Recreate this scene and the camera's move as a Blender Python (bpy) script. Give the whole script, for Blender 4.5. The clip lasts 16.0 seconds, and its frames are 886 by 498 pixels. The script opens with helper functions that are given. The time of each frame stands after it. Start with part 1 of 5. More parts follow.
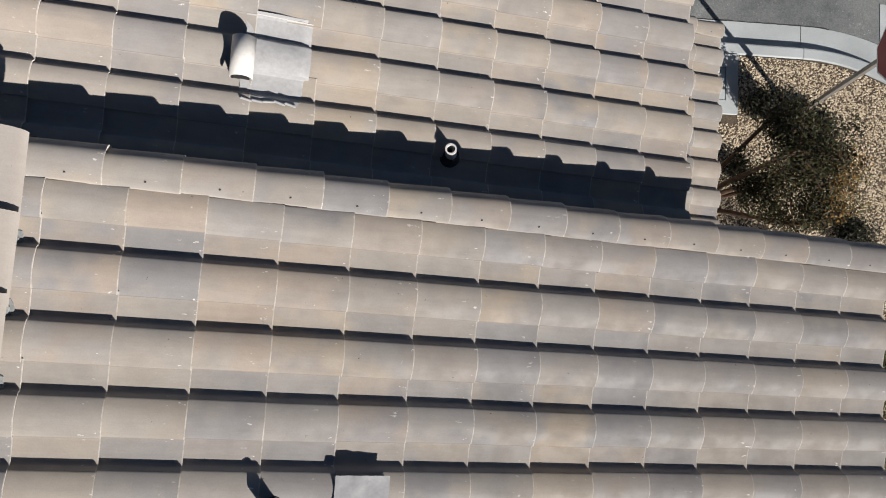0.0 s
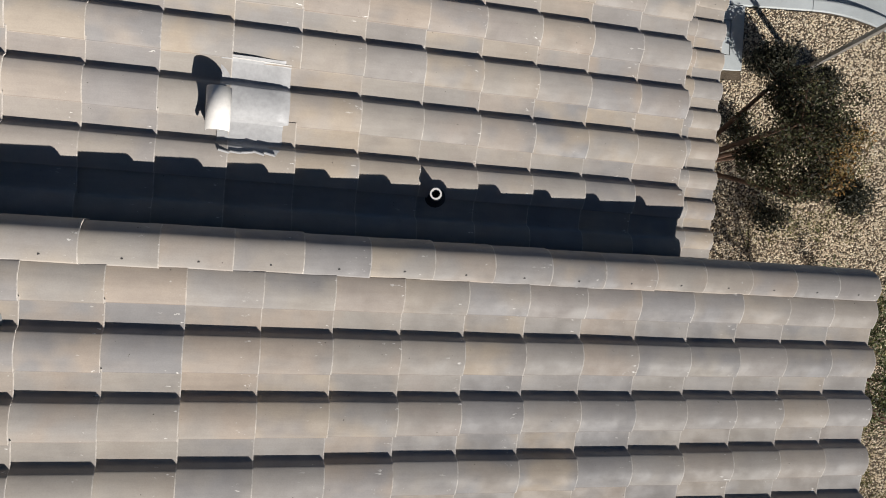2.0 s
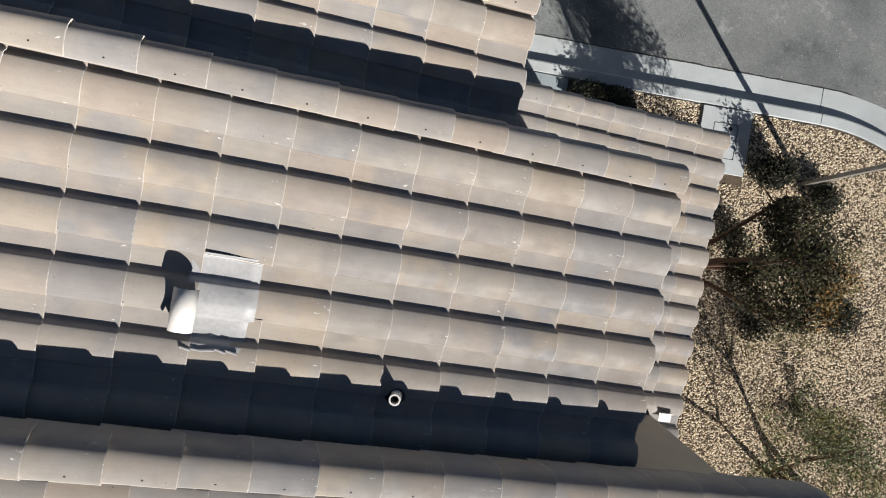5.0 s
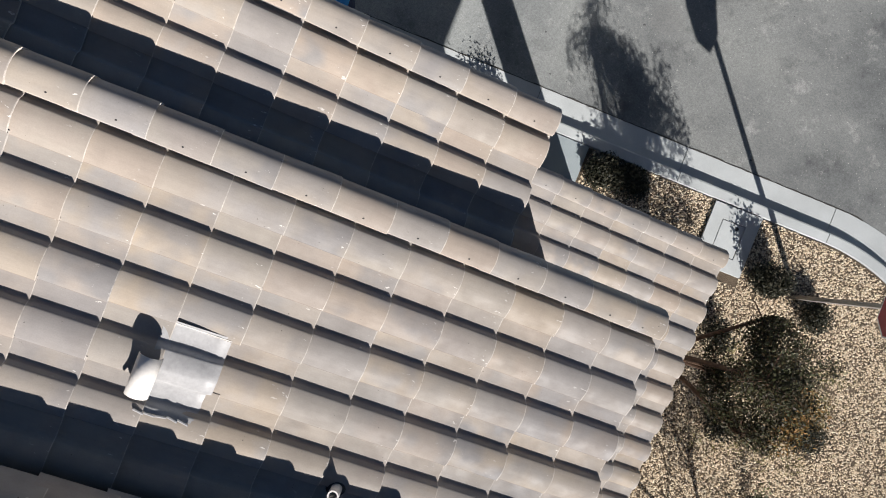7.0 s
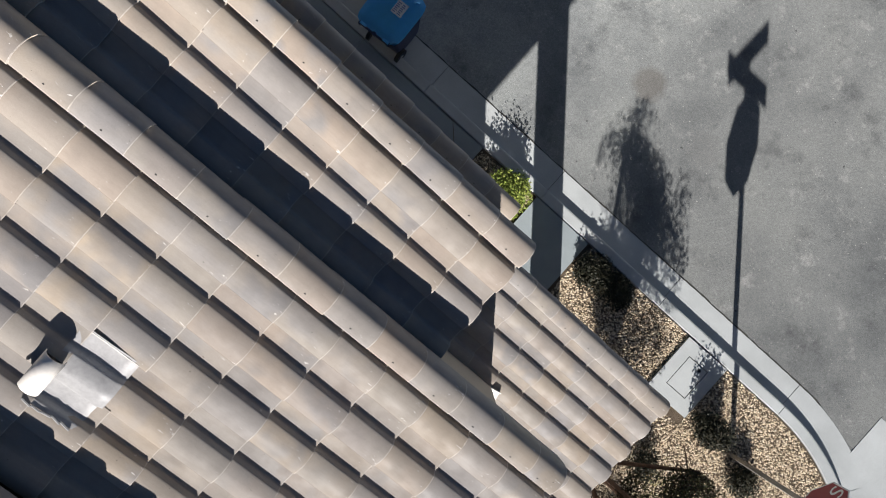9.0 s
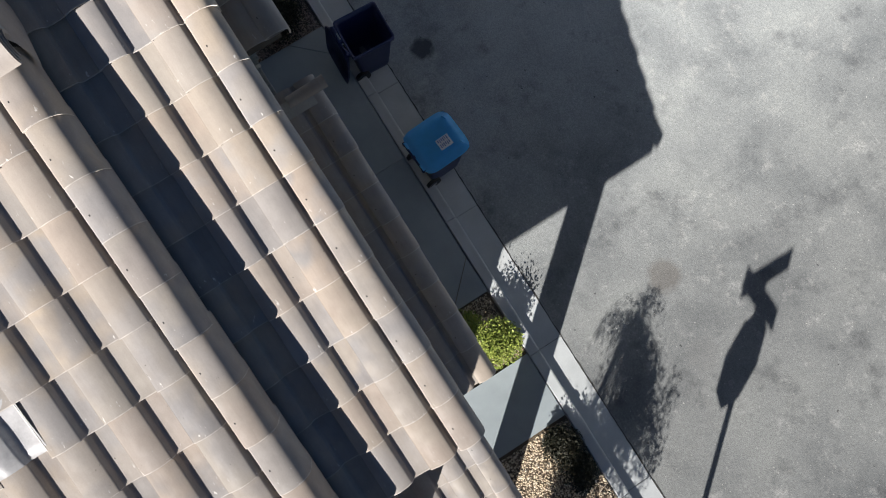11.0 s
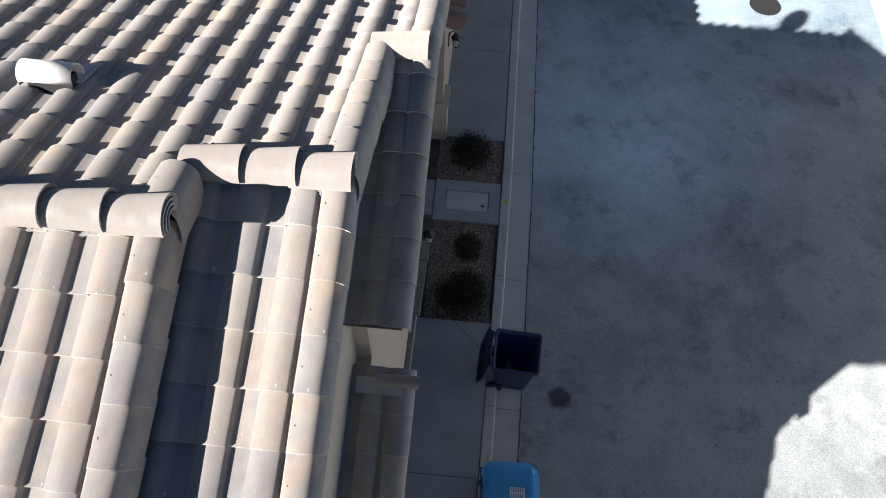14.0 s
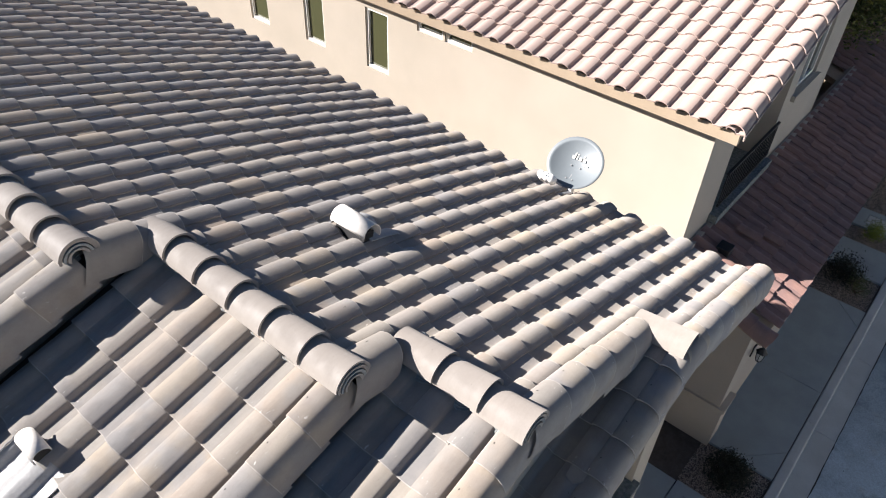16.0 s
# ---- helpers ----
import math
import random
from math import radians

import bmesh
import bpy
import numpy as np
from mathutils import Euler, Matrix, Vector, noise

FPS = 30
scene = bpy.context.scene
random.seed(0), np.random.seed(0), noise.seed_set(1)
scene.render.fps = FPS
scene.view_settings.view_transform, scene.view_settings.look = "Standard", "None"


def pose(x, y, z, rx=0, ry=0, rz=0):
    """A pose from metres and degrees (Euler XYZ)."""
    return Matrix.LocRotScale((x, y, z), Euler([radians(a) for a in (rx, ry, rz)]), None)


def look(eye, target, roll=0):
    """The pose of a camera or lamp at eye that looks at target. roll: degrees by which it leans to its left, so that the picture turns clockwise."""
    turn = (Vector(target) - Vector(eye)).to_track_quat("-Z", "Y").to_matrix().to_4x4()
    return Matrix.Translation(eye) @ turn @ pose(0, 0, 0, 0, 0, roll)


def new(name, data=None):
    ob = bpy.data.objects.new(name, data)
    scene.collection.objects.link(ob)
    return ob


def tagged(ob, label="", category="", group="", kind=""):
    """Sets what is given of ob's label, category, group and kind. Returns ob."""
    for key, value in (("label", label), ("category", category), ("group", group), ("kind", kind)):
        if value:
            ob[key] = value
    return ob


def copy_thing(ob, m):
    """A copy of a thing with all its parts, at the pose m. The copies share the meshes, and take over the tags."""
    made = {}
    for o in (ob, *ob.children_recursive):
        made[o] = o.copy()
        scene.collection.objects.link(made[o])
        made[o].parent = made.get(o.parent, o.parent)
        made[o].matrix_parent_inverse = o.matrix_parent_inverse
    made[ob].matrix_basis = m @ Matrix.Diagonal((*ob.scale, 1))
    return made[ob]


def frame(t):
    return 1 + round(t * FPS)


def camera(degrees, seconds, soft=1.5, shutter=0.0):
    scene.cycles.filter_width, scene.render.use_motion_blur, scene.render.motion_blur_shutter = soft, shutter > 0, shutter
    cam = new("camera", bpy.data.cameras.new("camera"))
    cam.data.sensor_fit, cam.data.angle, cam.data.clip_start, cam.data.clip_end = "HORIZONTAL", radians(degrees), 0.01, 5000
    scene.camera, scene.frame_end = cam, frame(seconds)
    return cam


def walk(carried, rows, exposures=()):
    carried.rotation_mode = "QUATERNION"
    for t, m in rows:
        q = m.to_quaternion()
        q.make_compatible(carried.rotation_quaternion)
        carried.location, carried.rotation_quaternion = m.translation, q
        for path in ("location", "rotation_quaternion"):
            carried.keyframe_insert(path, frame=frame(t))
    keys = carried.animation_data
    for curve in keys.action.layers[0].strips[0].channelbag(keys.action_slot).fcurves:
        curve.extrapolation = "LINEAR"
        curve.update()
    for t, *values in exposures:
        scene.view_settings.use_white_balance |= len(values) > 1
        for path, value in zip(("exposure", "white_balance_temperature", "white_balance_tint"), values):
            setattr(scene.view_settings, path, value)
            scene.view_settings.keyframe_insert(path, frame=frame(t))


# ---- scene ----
cam = camera(63.59, 16.0, soft=1.0)
PATH = [
    (0.0, 0.144, 0.089, 10.545, 6.87, 0.66, 3.68),
    (0.5, 0.168, 0.248, 10.543, 5.62, 0.65, 3.69),
    (1.0, 0.185, 0.409, 10.545, 4.40, 0.68, 3.66),
    (1.5, 0.182, 0.588, 10.548, 2.77, 0.73, 3.55),
    (2.0, 0.182, 0.789, 10.552, 0.04, 0.72, 3.55),
    (2.5, 0.197, 0.986, 10.550, 0.02, 0.70, 3.55),
    (3.0, 0.213, 1.185, 10.546, 0.02, 0.74, 3.50),
    (3.5, 0.238, 1.383, 10.535, -0.10, 0.68, 3.56),
    (4.0, 0.260, 1.560, 10.537, -0.04, 0.73, 4.32),
    (6.5, 0.196, 2.379, 10.569, 0.02, 0.74, 19.40),
    (7.0, 0.193, 2.517, 10.582, 0.09, 0.82, 21.58),
    (7.5, 0.195, 2.666, 10.590, 0.13, 0.81, 27.28),
    (8.0, 0.189, 2.820, 10.599, 0.17, 0.78, 33.16),
    (8.5, 0.191, 2.993, 10.616, 0.43, 0.78, 37.37),
    (9.0, 0.168, 3.149, 10.629, 0.96, 0.80, 41.51),
    (11.5, 0.028, 3.661, 10.644, 12.17, 0.16, 63.11),
    (12.0, -0.019, 3.747, 10.654, 14.57, -0.10, 69.70),
    (12.5, -0.081, 3.827, 10.662, 18.30, -0.39, 75.83),
    (13.0, -0.134, 3.965, 10.682, 22.91, -0.68, 82.14),
    (13.5, -0.195, 4.114, 10.717, 27.50, -0.97, 88.55),
    (14.0, -0.260, 4.246, 10.734, 32.08, -1.31, 95.22),
    (14.5, -0.338, 4.349, 10.746, 36.51, -1.58, 102.59),
    (15.0, -0.425, 4.434, 10.746, 40.95, -1.81, 110.00),
    (15.5, -0.521, 4.519, 10.723, 45.34, -1.92, 118.89),
    (16.0, -0.614, 4.613, 10.715, 49.43, -2.09, 130.43),
]
walk(cam, [(r[0], pose(*r[1:])) for r in PATH], [(0.0, 0.43, 6500, 12), (4.0, 0.55, 6500, 10), (7.0, 0.84, 6500, 13), (9.0, 0.84, 6500, 13), (12.0, 1.16, 6500, 13), (13.5, 1.37, 6470, 14), (15.0, 1.58, 6440, 14), (16.0, 1.48, 6520, 14)])

# ---- light ----
SUN_EL, SUN_AZ = radians(29.0), math.atan2(0.632, -0.775)   # azimuth from north (+y) towards east (+x)
world = bpy.data.worlds.new("sky")
scene.world = world
world.use_nodes = True
wn = world.node_tree.nodes
sky = wn.new("ShaderNodeTexSky")
sky.sky_type = "NISHITA"
sky.sun_disc = False
sky.ozone_density, sky.dust_density, sky.air_density = 6.0, 0.3, 1.0
sky.sun_elevation, sky.sun_rotation = SUN_EL, SUN_AZ
wn["Background"].inputs[1].default_value = 0.027
world.node_tree.links.new(sky.outputs[0], wn["Background"].inputs[0])
sun = new("sun", bpy.data.lights.new("sun", "SUN"))
sun.data.energy, sun.data.angle, sun.data.color = 5.25, radians(0.5), (1.0, 0.97, 0.925)
sun.matrix_world = look((20, -24, 22), (20 - 0.632 * math.cos(SUN_EL) * 10, -24 + 0.775 * math.cos(SUN_EL) * 10, 22 - math.sin(SUN_EL) * 10))

# ---- materials ----
def material(name):
    m = bpy.data.materials.new(name)
    m.use_nodes = True
    nt = m.node_tree
    return m, nt, nt.nodes["Principled BSDF"]


def node(nt, kind, **values):
    n = nt.nodes.new("ShaderNode" + kind)
    for key, value in values.items():
        if key in n.inputs:
            n.inputs[key].default_value = value
        else:
            setattr(n, key, value)
    return n


def ramp(nt, source, stops):
    r = nt.nodes.new("ShaderNodeValToRGB")
    el = r.color_ramp.elements
    while len(el) < len(stops):
        el.new(0.5)
    for e, (p, c) in zip(el, stops):
        e.position, e.color = p, (*c, 1) if len(c) == 3 else c
    nt.links.new(source, r.inputs[0])
    return r.outputs[0]


def mix(nt, kind, factor, a, b):
    n = nt.nodes.new("ShaderNodeMix")
    n.data_type, n.blend_type = "RGBA", kind
    if isinstance(factor, (int, float)):
        n.inputs[0].default_value = factor
    else:
        nt.links.new(factor, n.inputs[0])
    for slot, v in ((6, a), (7, b)):
        if isinstance(v, tuple):
            n.inputs[slot].default_value = (*v, 1)
        else:
            nt.links.new(v, n.inputs[slot])
    return n.outputs[2]


def noise_tex(nt, scale, detail=4.0, rough=0.55, coords=None, stretch=None):
    tc = node(nt, "TexCoord")
    src = tc.outputs["Object"] if coords is None else coords
    if stretch:
        mp = node(nt, "Mapping")
        mp.inputs["Scale"].default_value = stretch
        nt.links.new(src, mp.inputs[0])
        src = mp.outputs[0]
    n = node(nt, "TexNoise", Scale=scale, Detail=detail, Roughness=rough)
    nt.links.new(src, n.inputs["Vector"])
    return n.outputs["Fac"]


def world_coords(nt):
    return node(nt, "NewGeometry").outputs["Position"]


def bump(nt, bsdf, height, strength, distance=0.005):
    b = node(nt, "Bump", Strength=strength, Distance=distance)
    nt.links.new(height, b.inputs["Height"])
    nt.links.new(b.outputs[0], bsdf.inputs["Normal"])


def tile_material(name, tones, islands=False, rough=0.66, dirt=0.5, edge=0.0, lap=False, flash=1.0):
    """Flashed concrete roof tile: two tones run into each other on each piece, with stains, runs and specks of mortar."""
    m, nt, bsdf = material(name)
    rnd = node(nt, "NewGeometry").outputs["Random Per Island"] if islands else node(nt, "ObjectInfo").outputs["Random"]
    pos = world_coords(nt)
    last = max(1, len(tones) - 1)
    base = ramp(nt, rnd, [(i / last, c) for i, c in enumerate(tones)])
    # a second draw for each piece
    again = node(nt, "Math", operation="MULTIPLY")
    again.inputs[1].default_value = 37.31
    nt.links.new(rnd, again.inputs[0])
    part_of = node(nt, "Math", operation="FRACT")
    nt.links.new(again.outputs[0], part_of.inputs[0])
    second = ramp(nt, part_of.outputs[0], [(i / last, c) for i, c in enumerate(tones)])
    # the pattern is cut off at each piece's edges
    shift = node(nt, "VectorMath", operation="MULTIPLY_ADD")
    shift.inputs[1].default_value = (41.0, 17.0, 29.0)
    nt.links.new(rnd, shift.inputs[0])
    nt.links.new(pos, shift.inputs[2])
    own = shift.outputs[0]
    cloud = noise_tex(nt, 4.2, 2.0, 0.5, own)
    col = mix(nt, "MIX", ramp(nt, cloud, [(0.40, (0, 0, 0)), (0.60, (flash, flash, flash))]), base, second)
    blotch = noise_tex(nt, 7.0, 4.0, 0.6, own)
    col = mix(nt, "MULTIPLY", 0.55 * dirt, col, ramp(nt, blotch, [(0.36, (0.66, 0.65, 0.66)), (0.60, (1, 1, 1))]))
    run = noise_tex(nt, 9.0, 5.0, 0.7, pos, (0.35, 3.0, 0.35))
    col = mix(nt, "MULTIPLY", 0.5 * dirt, col, ramp(nt, run, [(0.36, (0.74, 0.73, 0.72)), (0.56, (1, 1, 1))]))
    grain = noise_tex(nt, 150.0, 3.0, 0.7, pos)
    col = mix(nt, "MULTIPLY", 0.22, col, ramp(nt, grain, [(0.3, (0.6, 0.6, 0.6)), (0.65, (1, 1, 1))]))
    speck = noise_tex(nt, 30.0, 6.0, 0.75, pos)
    col = mix(nt, "MIX", ramp(nt, speck, [(0.70, (0, 0, 0)), (0.72, (0.85, 0.85, 0.85))]), col, (0.70, 0.67, 0.61))
    pit = noise_tex(nt, 38.0, 3.0, 0.6, pos)
    col = mix(nt, "MIX", ramp(nt, pit, [(0.245, (0.8, 0.8, 0.8)), (0.265, (0, 0, 0))]), col, (0.09, 0.075, 0.06))
    if edge:
        sep = node(nt, "SeparateXYZ")
        nt.links.new(node(nt, "TexCoord").outputs["Object"], sep.inputs[0])
        # dark line painted along the side lap, for the shaded gap under it
        if lap:
            col = mix(nt, "MULTIPLY", 1.0, col, ramp(nt, sep.outputs[1], [(0.1145, (0.74, 0.72, 0.71)), (0.1170, (1, 1, 1))]))
        near_end = node(nt, "Math", operation="GREATER_THAN")
        near_end.inputs[1].default_value = edge
        nt.links.new(sep.outputs[0], near_end.inputs[0])
        chip = ramp(nt, noise_tex(nt, 24.0, 5.0, 0.75, pos), [(0.38, (0.1, 0.1, 0.1)), (0.60, (0.6, 0.6, 0.6))])
        # dabs of lime towards the lower end
        low = ramp(nt, sep.outputs[0], [(0.20, (0, 0, 0)), (0.29, (1, 1, 1))])
        dab = ramp(nt, noise_tex(nt, 34.0, 3.0, 0.6, pos, (0.55, 1.6, 1.0)), [(0.675, (0, 0, 0)), (0.70, (0.85, 0.85, 0.85))])
        col = mix(nt, "MIX", mix(nt, "MULTIPLY", 1.0, dab, low), col, (0.74, 0.71, 0.66))
        both = mix(nt, "MULTIPLY", 1.0, chip, near_end.outputs[0])
        col = mix(nt, "MIX", both, col, (0.70, 0.65, 0.58))
    nt.links.new(col, bsdf.inputs["Base Color"])
    gloss = ramp(nt, blotch, [(0.35, (rough + 0.12,) * 3), (0.62, (rough - 0.06,) * 3)])
    nt.links.new(gloss, bsdf.inputs["Roughness"])
    bsdf.inputs["Specular IOR Level"].default_value = 0.4
    bsdf.inputs["Diffuse Roughness"].default_value = 1.0
    bump(nt, bsdf, grain, 0.10, 0.003)
    return m


def rough_material(name, a, b, scale=6.0, fine=90.0, rough=0.85, relief=0.3, distance=0.006, streak=None, spec=0.3):
    m, nt, bsdf = material(name)
    pos = world_coords(nt)
    big = noise_tex(nt, scale, 5.0, 0.6, pos, streak)
    small = noise_tex(nt, fine, 4.0, 0.7, pos)
    col = ramp(nt, big, [(0.3, a), (0.7, b)])
    col = mix(nt, "MULTIPLY", 0.45, col, ramp(nt, small, [(0.3, (0.62, 0.62, 0.62)), (0.66, (1, 1, 1))]))
    nt.links.new(col, bsdf.inputs["Base Color"])
    bsdf.inputs["Roughness"].default_value = rough
    bsdf.inputs["Specular IOR Level"].default_value = spec
    bsdf.inputs["Diffuse Roughness"].default_value = 0.8
    bump(nt, bsdf, small, relief, distance)
    return m


def plain(name, color, rough=0.5, metal=0.0, tone_wear=0.25, scale=30.0, spec=0.5):
    m, nt, bsdf = material(name)
    n = noise_tex(nt, scale, 5.0, 0.65)
    col = mix(nt, "MULTIPLY", tone_wear, color, ramp(nt, n, [(0.3, (0.55, 0.55, 0.55)), (0.65, (1, 1, 1))]))
    nt.links.new(col, bsdf.inputs["Base Color"])
    bsdf.inputs["Roughness"].default_value, bsdf.inputs["Metallic"].default_value = rough, metal
    bsdf.inputs["Specular IOR Level"].default_value = spec
    return m


TONES = [(0.424, 0.367, 0.298), (0.345, 0.327, 0.312), (0.409, 0.367, 0.312), (0.300, 0.286, 0.275), (0.453, 0.382, 0.298), (0.384, 0.357, 0.328), (0.428, 0.357, 0.288), (0.330, 0.311, 0.296)]
M_TILE = tile_material("flashed_concrete_tile", TONES, edge=0.3243, lap=True)
M_CAP = tile_material("flashed_concrete_cap", TONES, edge=0.3243)
M_TILE_FAR = tile_material("flashed_concrete_tile_joined", TONES, islands=True)
M_RIDGE = tile_material("pale_ridge_tile", [(0.362, 0.322, 0.284), (0.40, 0.358, 0.314), (0.34, 0.308, 0.278)], dirt=0.35, flash=0.5)
ROSE = [(0.47, 0.355, 0.305), (0.52, 0.40, 0.345), (0.44, 0.345, 0.305), (0.49, 0.38, 0.33)]
M_ROSE = tile_material("rose_concrete_tile", ROSE, islands=True, dirt=0.3)
BROWN = [(0.30, 0.18, 0.15), (0.36, 0.22, 0.185), (0.25, 0.165, 0.15), (0.33, 0.215, 0.19)]
M_BROWN = tile_material("brown_concrete_tile", BROWN, islands=True, dirt=0.4)
M_STUCCO = rough_material("cream_stucco", (0.54, 0.47, 0.37), (0.61, 0.535, 0.43), 1.2, 140.0, 0.9, 0.5, 0.008)
M_TRIM = rough_material("tan_painted_wood", (0.40, 0.315, 0.225), (0.46, 0.365, 0.265), 3.0, 60.0, 0.6, 0.15)


def asphalt_material():
    """Worn asphalt: paler up the street, bounced light and blue shade painted in, with scuffs, oil spots, aggregate and
    two round stains.
    """
    m, nt, bsdf = material("worn_asphalt")
    pos = world_coords(nt)
    sep = node(nt, "SeparateXYZ")
    nt.links.new(pos, sep.inputs[0])
    # base tone graded from dark to pale towards -x
    tone_wear = node(nt, "MapRange")
    tone_wear.interpolation_type = "SMOOTHSTEP"
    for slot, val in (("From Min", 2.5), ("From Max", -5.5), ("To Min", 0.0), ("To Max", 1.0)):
        tone_wear.inputs[slot].default_value = val
    nt.links.new(sep.outputs[0], tone_wear.inputs[0])
    base = mix(nt, "MIX", tone_wear.outputs[0], (0.217, 0.227, 0.222), (0.395, 0.422, 0.418))
    # farther off darker and bluer: the shade's tint put into the colour
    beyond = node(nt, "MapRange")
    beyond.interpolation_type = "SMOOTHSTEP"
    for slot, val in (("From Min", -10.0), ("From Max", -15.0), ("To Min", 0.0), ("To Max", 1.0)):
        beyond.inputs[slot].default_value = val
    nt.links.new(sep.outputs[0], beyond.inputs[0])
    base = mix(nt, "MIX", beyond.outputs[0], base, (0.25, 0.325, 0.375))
    # bounced light painted as a pale patch in front of the neighbour's drive
    brightened = node(nt, "VectorMath", operation="DISTANCE")
    brightened.inputs[1].default_value = (-10.6, 6.9, -0.13)
    nt.links.new(pos, brightened.inputs[0])
    ragged = node(nt, "Math", operation="MULTIPLY_ADD")
    ragged.inputs[1].default_value = 3.2
    nt.links.new(noise_tex(nt, 0.7, 8.0, 0.72, pos), ragged.inputs[0])
    nt.links.new(brightened.outputs["Value"], ragged.inputs[2])
    bounce_lit = node(nt, "MapRange")
    for slot, val in (("From Min", 2.8), ("From Max", 5.6), ("To Min", 0.85), ("To Max", 0.0)):
        bounce_lit.inputs[slot].default_value = val
    nt.links.new(ragged.outputs[0], bounce_lit.inputs[0])
    base = mix(nt, "MIX", bounce_lit.outputs[0], base, (0.54, 0.66, 0.74))
    cloud = noise_tex(nt, 0.45, 7.0, 0.66, pos)
    col = mix(nt, "MULTIPLY", 0.9, base, ramp(nt, cloud, [(0.34, (0.60, 0.61, 0.63)), (0.50, (0.97, 0.97, 0.97)), (0.66, (1.18, 1.175, 1.15))]))
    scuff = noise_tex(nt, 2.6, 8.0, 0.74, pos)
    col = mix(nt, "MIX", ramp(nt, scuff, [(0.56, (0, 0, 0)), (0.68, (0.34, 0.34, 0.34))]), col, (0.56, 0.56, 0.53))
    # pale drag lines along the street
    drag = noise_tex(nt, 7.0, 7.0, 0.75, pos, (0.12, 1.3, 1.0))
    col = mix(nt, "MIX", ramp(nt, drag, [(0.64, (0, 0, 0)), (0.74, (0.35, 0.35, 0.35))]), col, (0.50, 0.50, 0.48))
    dark = noise_tex(nt, 1.5, 6.0, 0.7, pos)
    col = mix(nt, "MULTIPLY", 0.75, col, ramp(nt, dark, [(0.30, (0.5, 0.5, 0.52)), (0.45, (1, 1, 1))]))
    agg = node(nt, "TexVoronoi", Scale=75.0)
    nt.links.new(pos, agg.inputs["Vector"])
    grit = noise_tex(nt, 42.0, 5.0, 0.8, pos)
    col = mix(nt, "MULTIPLY", 0.6, col, ramp(nt, grit, [(0.38, (0.55, 0.55, 0.55)), (0.62, (1.14, 1.14, 1.12))]))
    stone = noise_tex(nt, 30.0, 2.0, 0.5, pos)
    col = mix(nt, "MIX", ramp(nt, stone, [(0.70, (0, 0, 0)), (0.735, (0.45, 0.45, 0.45))]), col, (0.66, 0.65, 0.60))
    spots = noise_tex(nt, 9.0, 2.0, 0.5, pos)
    col = mix(nt, "MIX", ramp(nt, spots, [(0.755, (0, 0, 0)), (0.775, (0.8, 0.8, 0.8))]), col, (0.05, 0.05, 0.052))
    for (x, y), r, c, amount in (((-4.47, 5.97), 0.17, (0.055, 0.055, 0.06), 0.85), ((0.62, 7.1), 0.24, (0.11, 0.095, 0.08), 0.5), ((1.9, 6.9), 0.25, (0.16, 0.16, 0.155), 0.25)):
        d = node(nt, "VectorMath", operation="DISTANCE")
        d.inputs[1].default_value = (x, y, -0.13)
        nt.links.new(pos, d.inputs[0])
        add = node(nt, "Math", operation="MULTIPLY_ADD")
        add.inputs[1].default_value = 0.22
        nt.links.new(noise_tex(nt, 7.0, 5.0, 0.7, pos), add.inputs[0])
        nt.links.new(d.outputs["Value"], add.inputs[2])
        col = mix(nt, "MIX", ramp(nt, add.outputs[0], [(r * 0.85 + 0.1, (amount, amount, amount)), (r * 1.15 + 0.13, (0, 0, 0))]), col, c)
    nt.links.new(col, bsdf.inputs["Base Color"])
    bsdf.inputs["Roughness"].default_value = 0.9
    bsdf.inputs["Specular IOR Level"].default_value = 0.25
    bsdf.inputs["Diffuse Roughness"].default_value = 0.6
    bump(nt, bsdf, agg.outputs["Distance"], 0.5, 0.006)
    return m


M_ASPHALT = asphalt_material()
M_CONCRETE = rough_material("pavement_concrete", (0.292, 0.335, 0.347), (0.365, 0.414, 0.427), 1.6, 120.0, 0.88, 0.3, 0.004)
M_KERB = rough_material("kerb_concrete", (0.445, 0.47, 0.466), (0.565, 0.595, 0.59), 1.4, 110.0, 0.85, 0.3, 0.004)
M_SOIL = rough_material("sandy_soil", (0.17, 0.135, 0.095), (0.27, 0.215, 0.155), 4.0, 90.0, 0.95, 0.6, 0.01)
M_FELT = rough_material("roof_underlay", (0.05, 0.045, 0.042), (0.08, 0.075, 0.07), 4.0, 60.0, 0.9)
M_MORTAR = rough_material("grey_green_mortar", (0.24, 0.25, 0.24), (0.36, 0.37, 0.355), 14.0, 70.0, 0.9, 0.5)


# ---- mesh helpers ----
def link_mesh(name, verts, faces, mat, parent=None, matrix=None, smooth=()):
    me = bpy.data.meshes.new(name)
    me.from_pydata([tuple(v) for v in verts], [], faces)
    me.materials.append(mat)
    if smooth is True:
        me.polygons.foreach_set("use_smooth", [True] * len(me.polygons))
    elif smooth:
        keep = set(smooth)
        me.polygons.foreach_set("use_smooth", [i in keep for i in range(len(me.polygons))])
    return put(name, me, parent, matrix)


def put(name, me, parent=None, matrix=None):
    ob = new(name, me)
    if parent is not None:
        ob.parent = parent
    if matrix is not None:
        ob.matrix_basis = matrix
    return ob


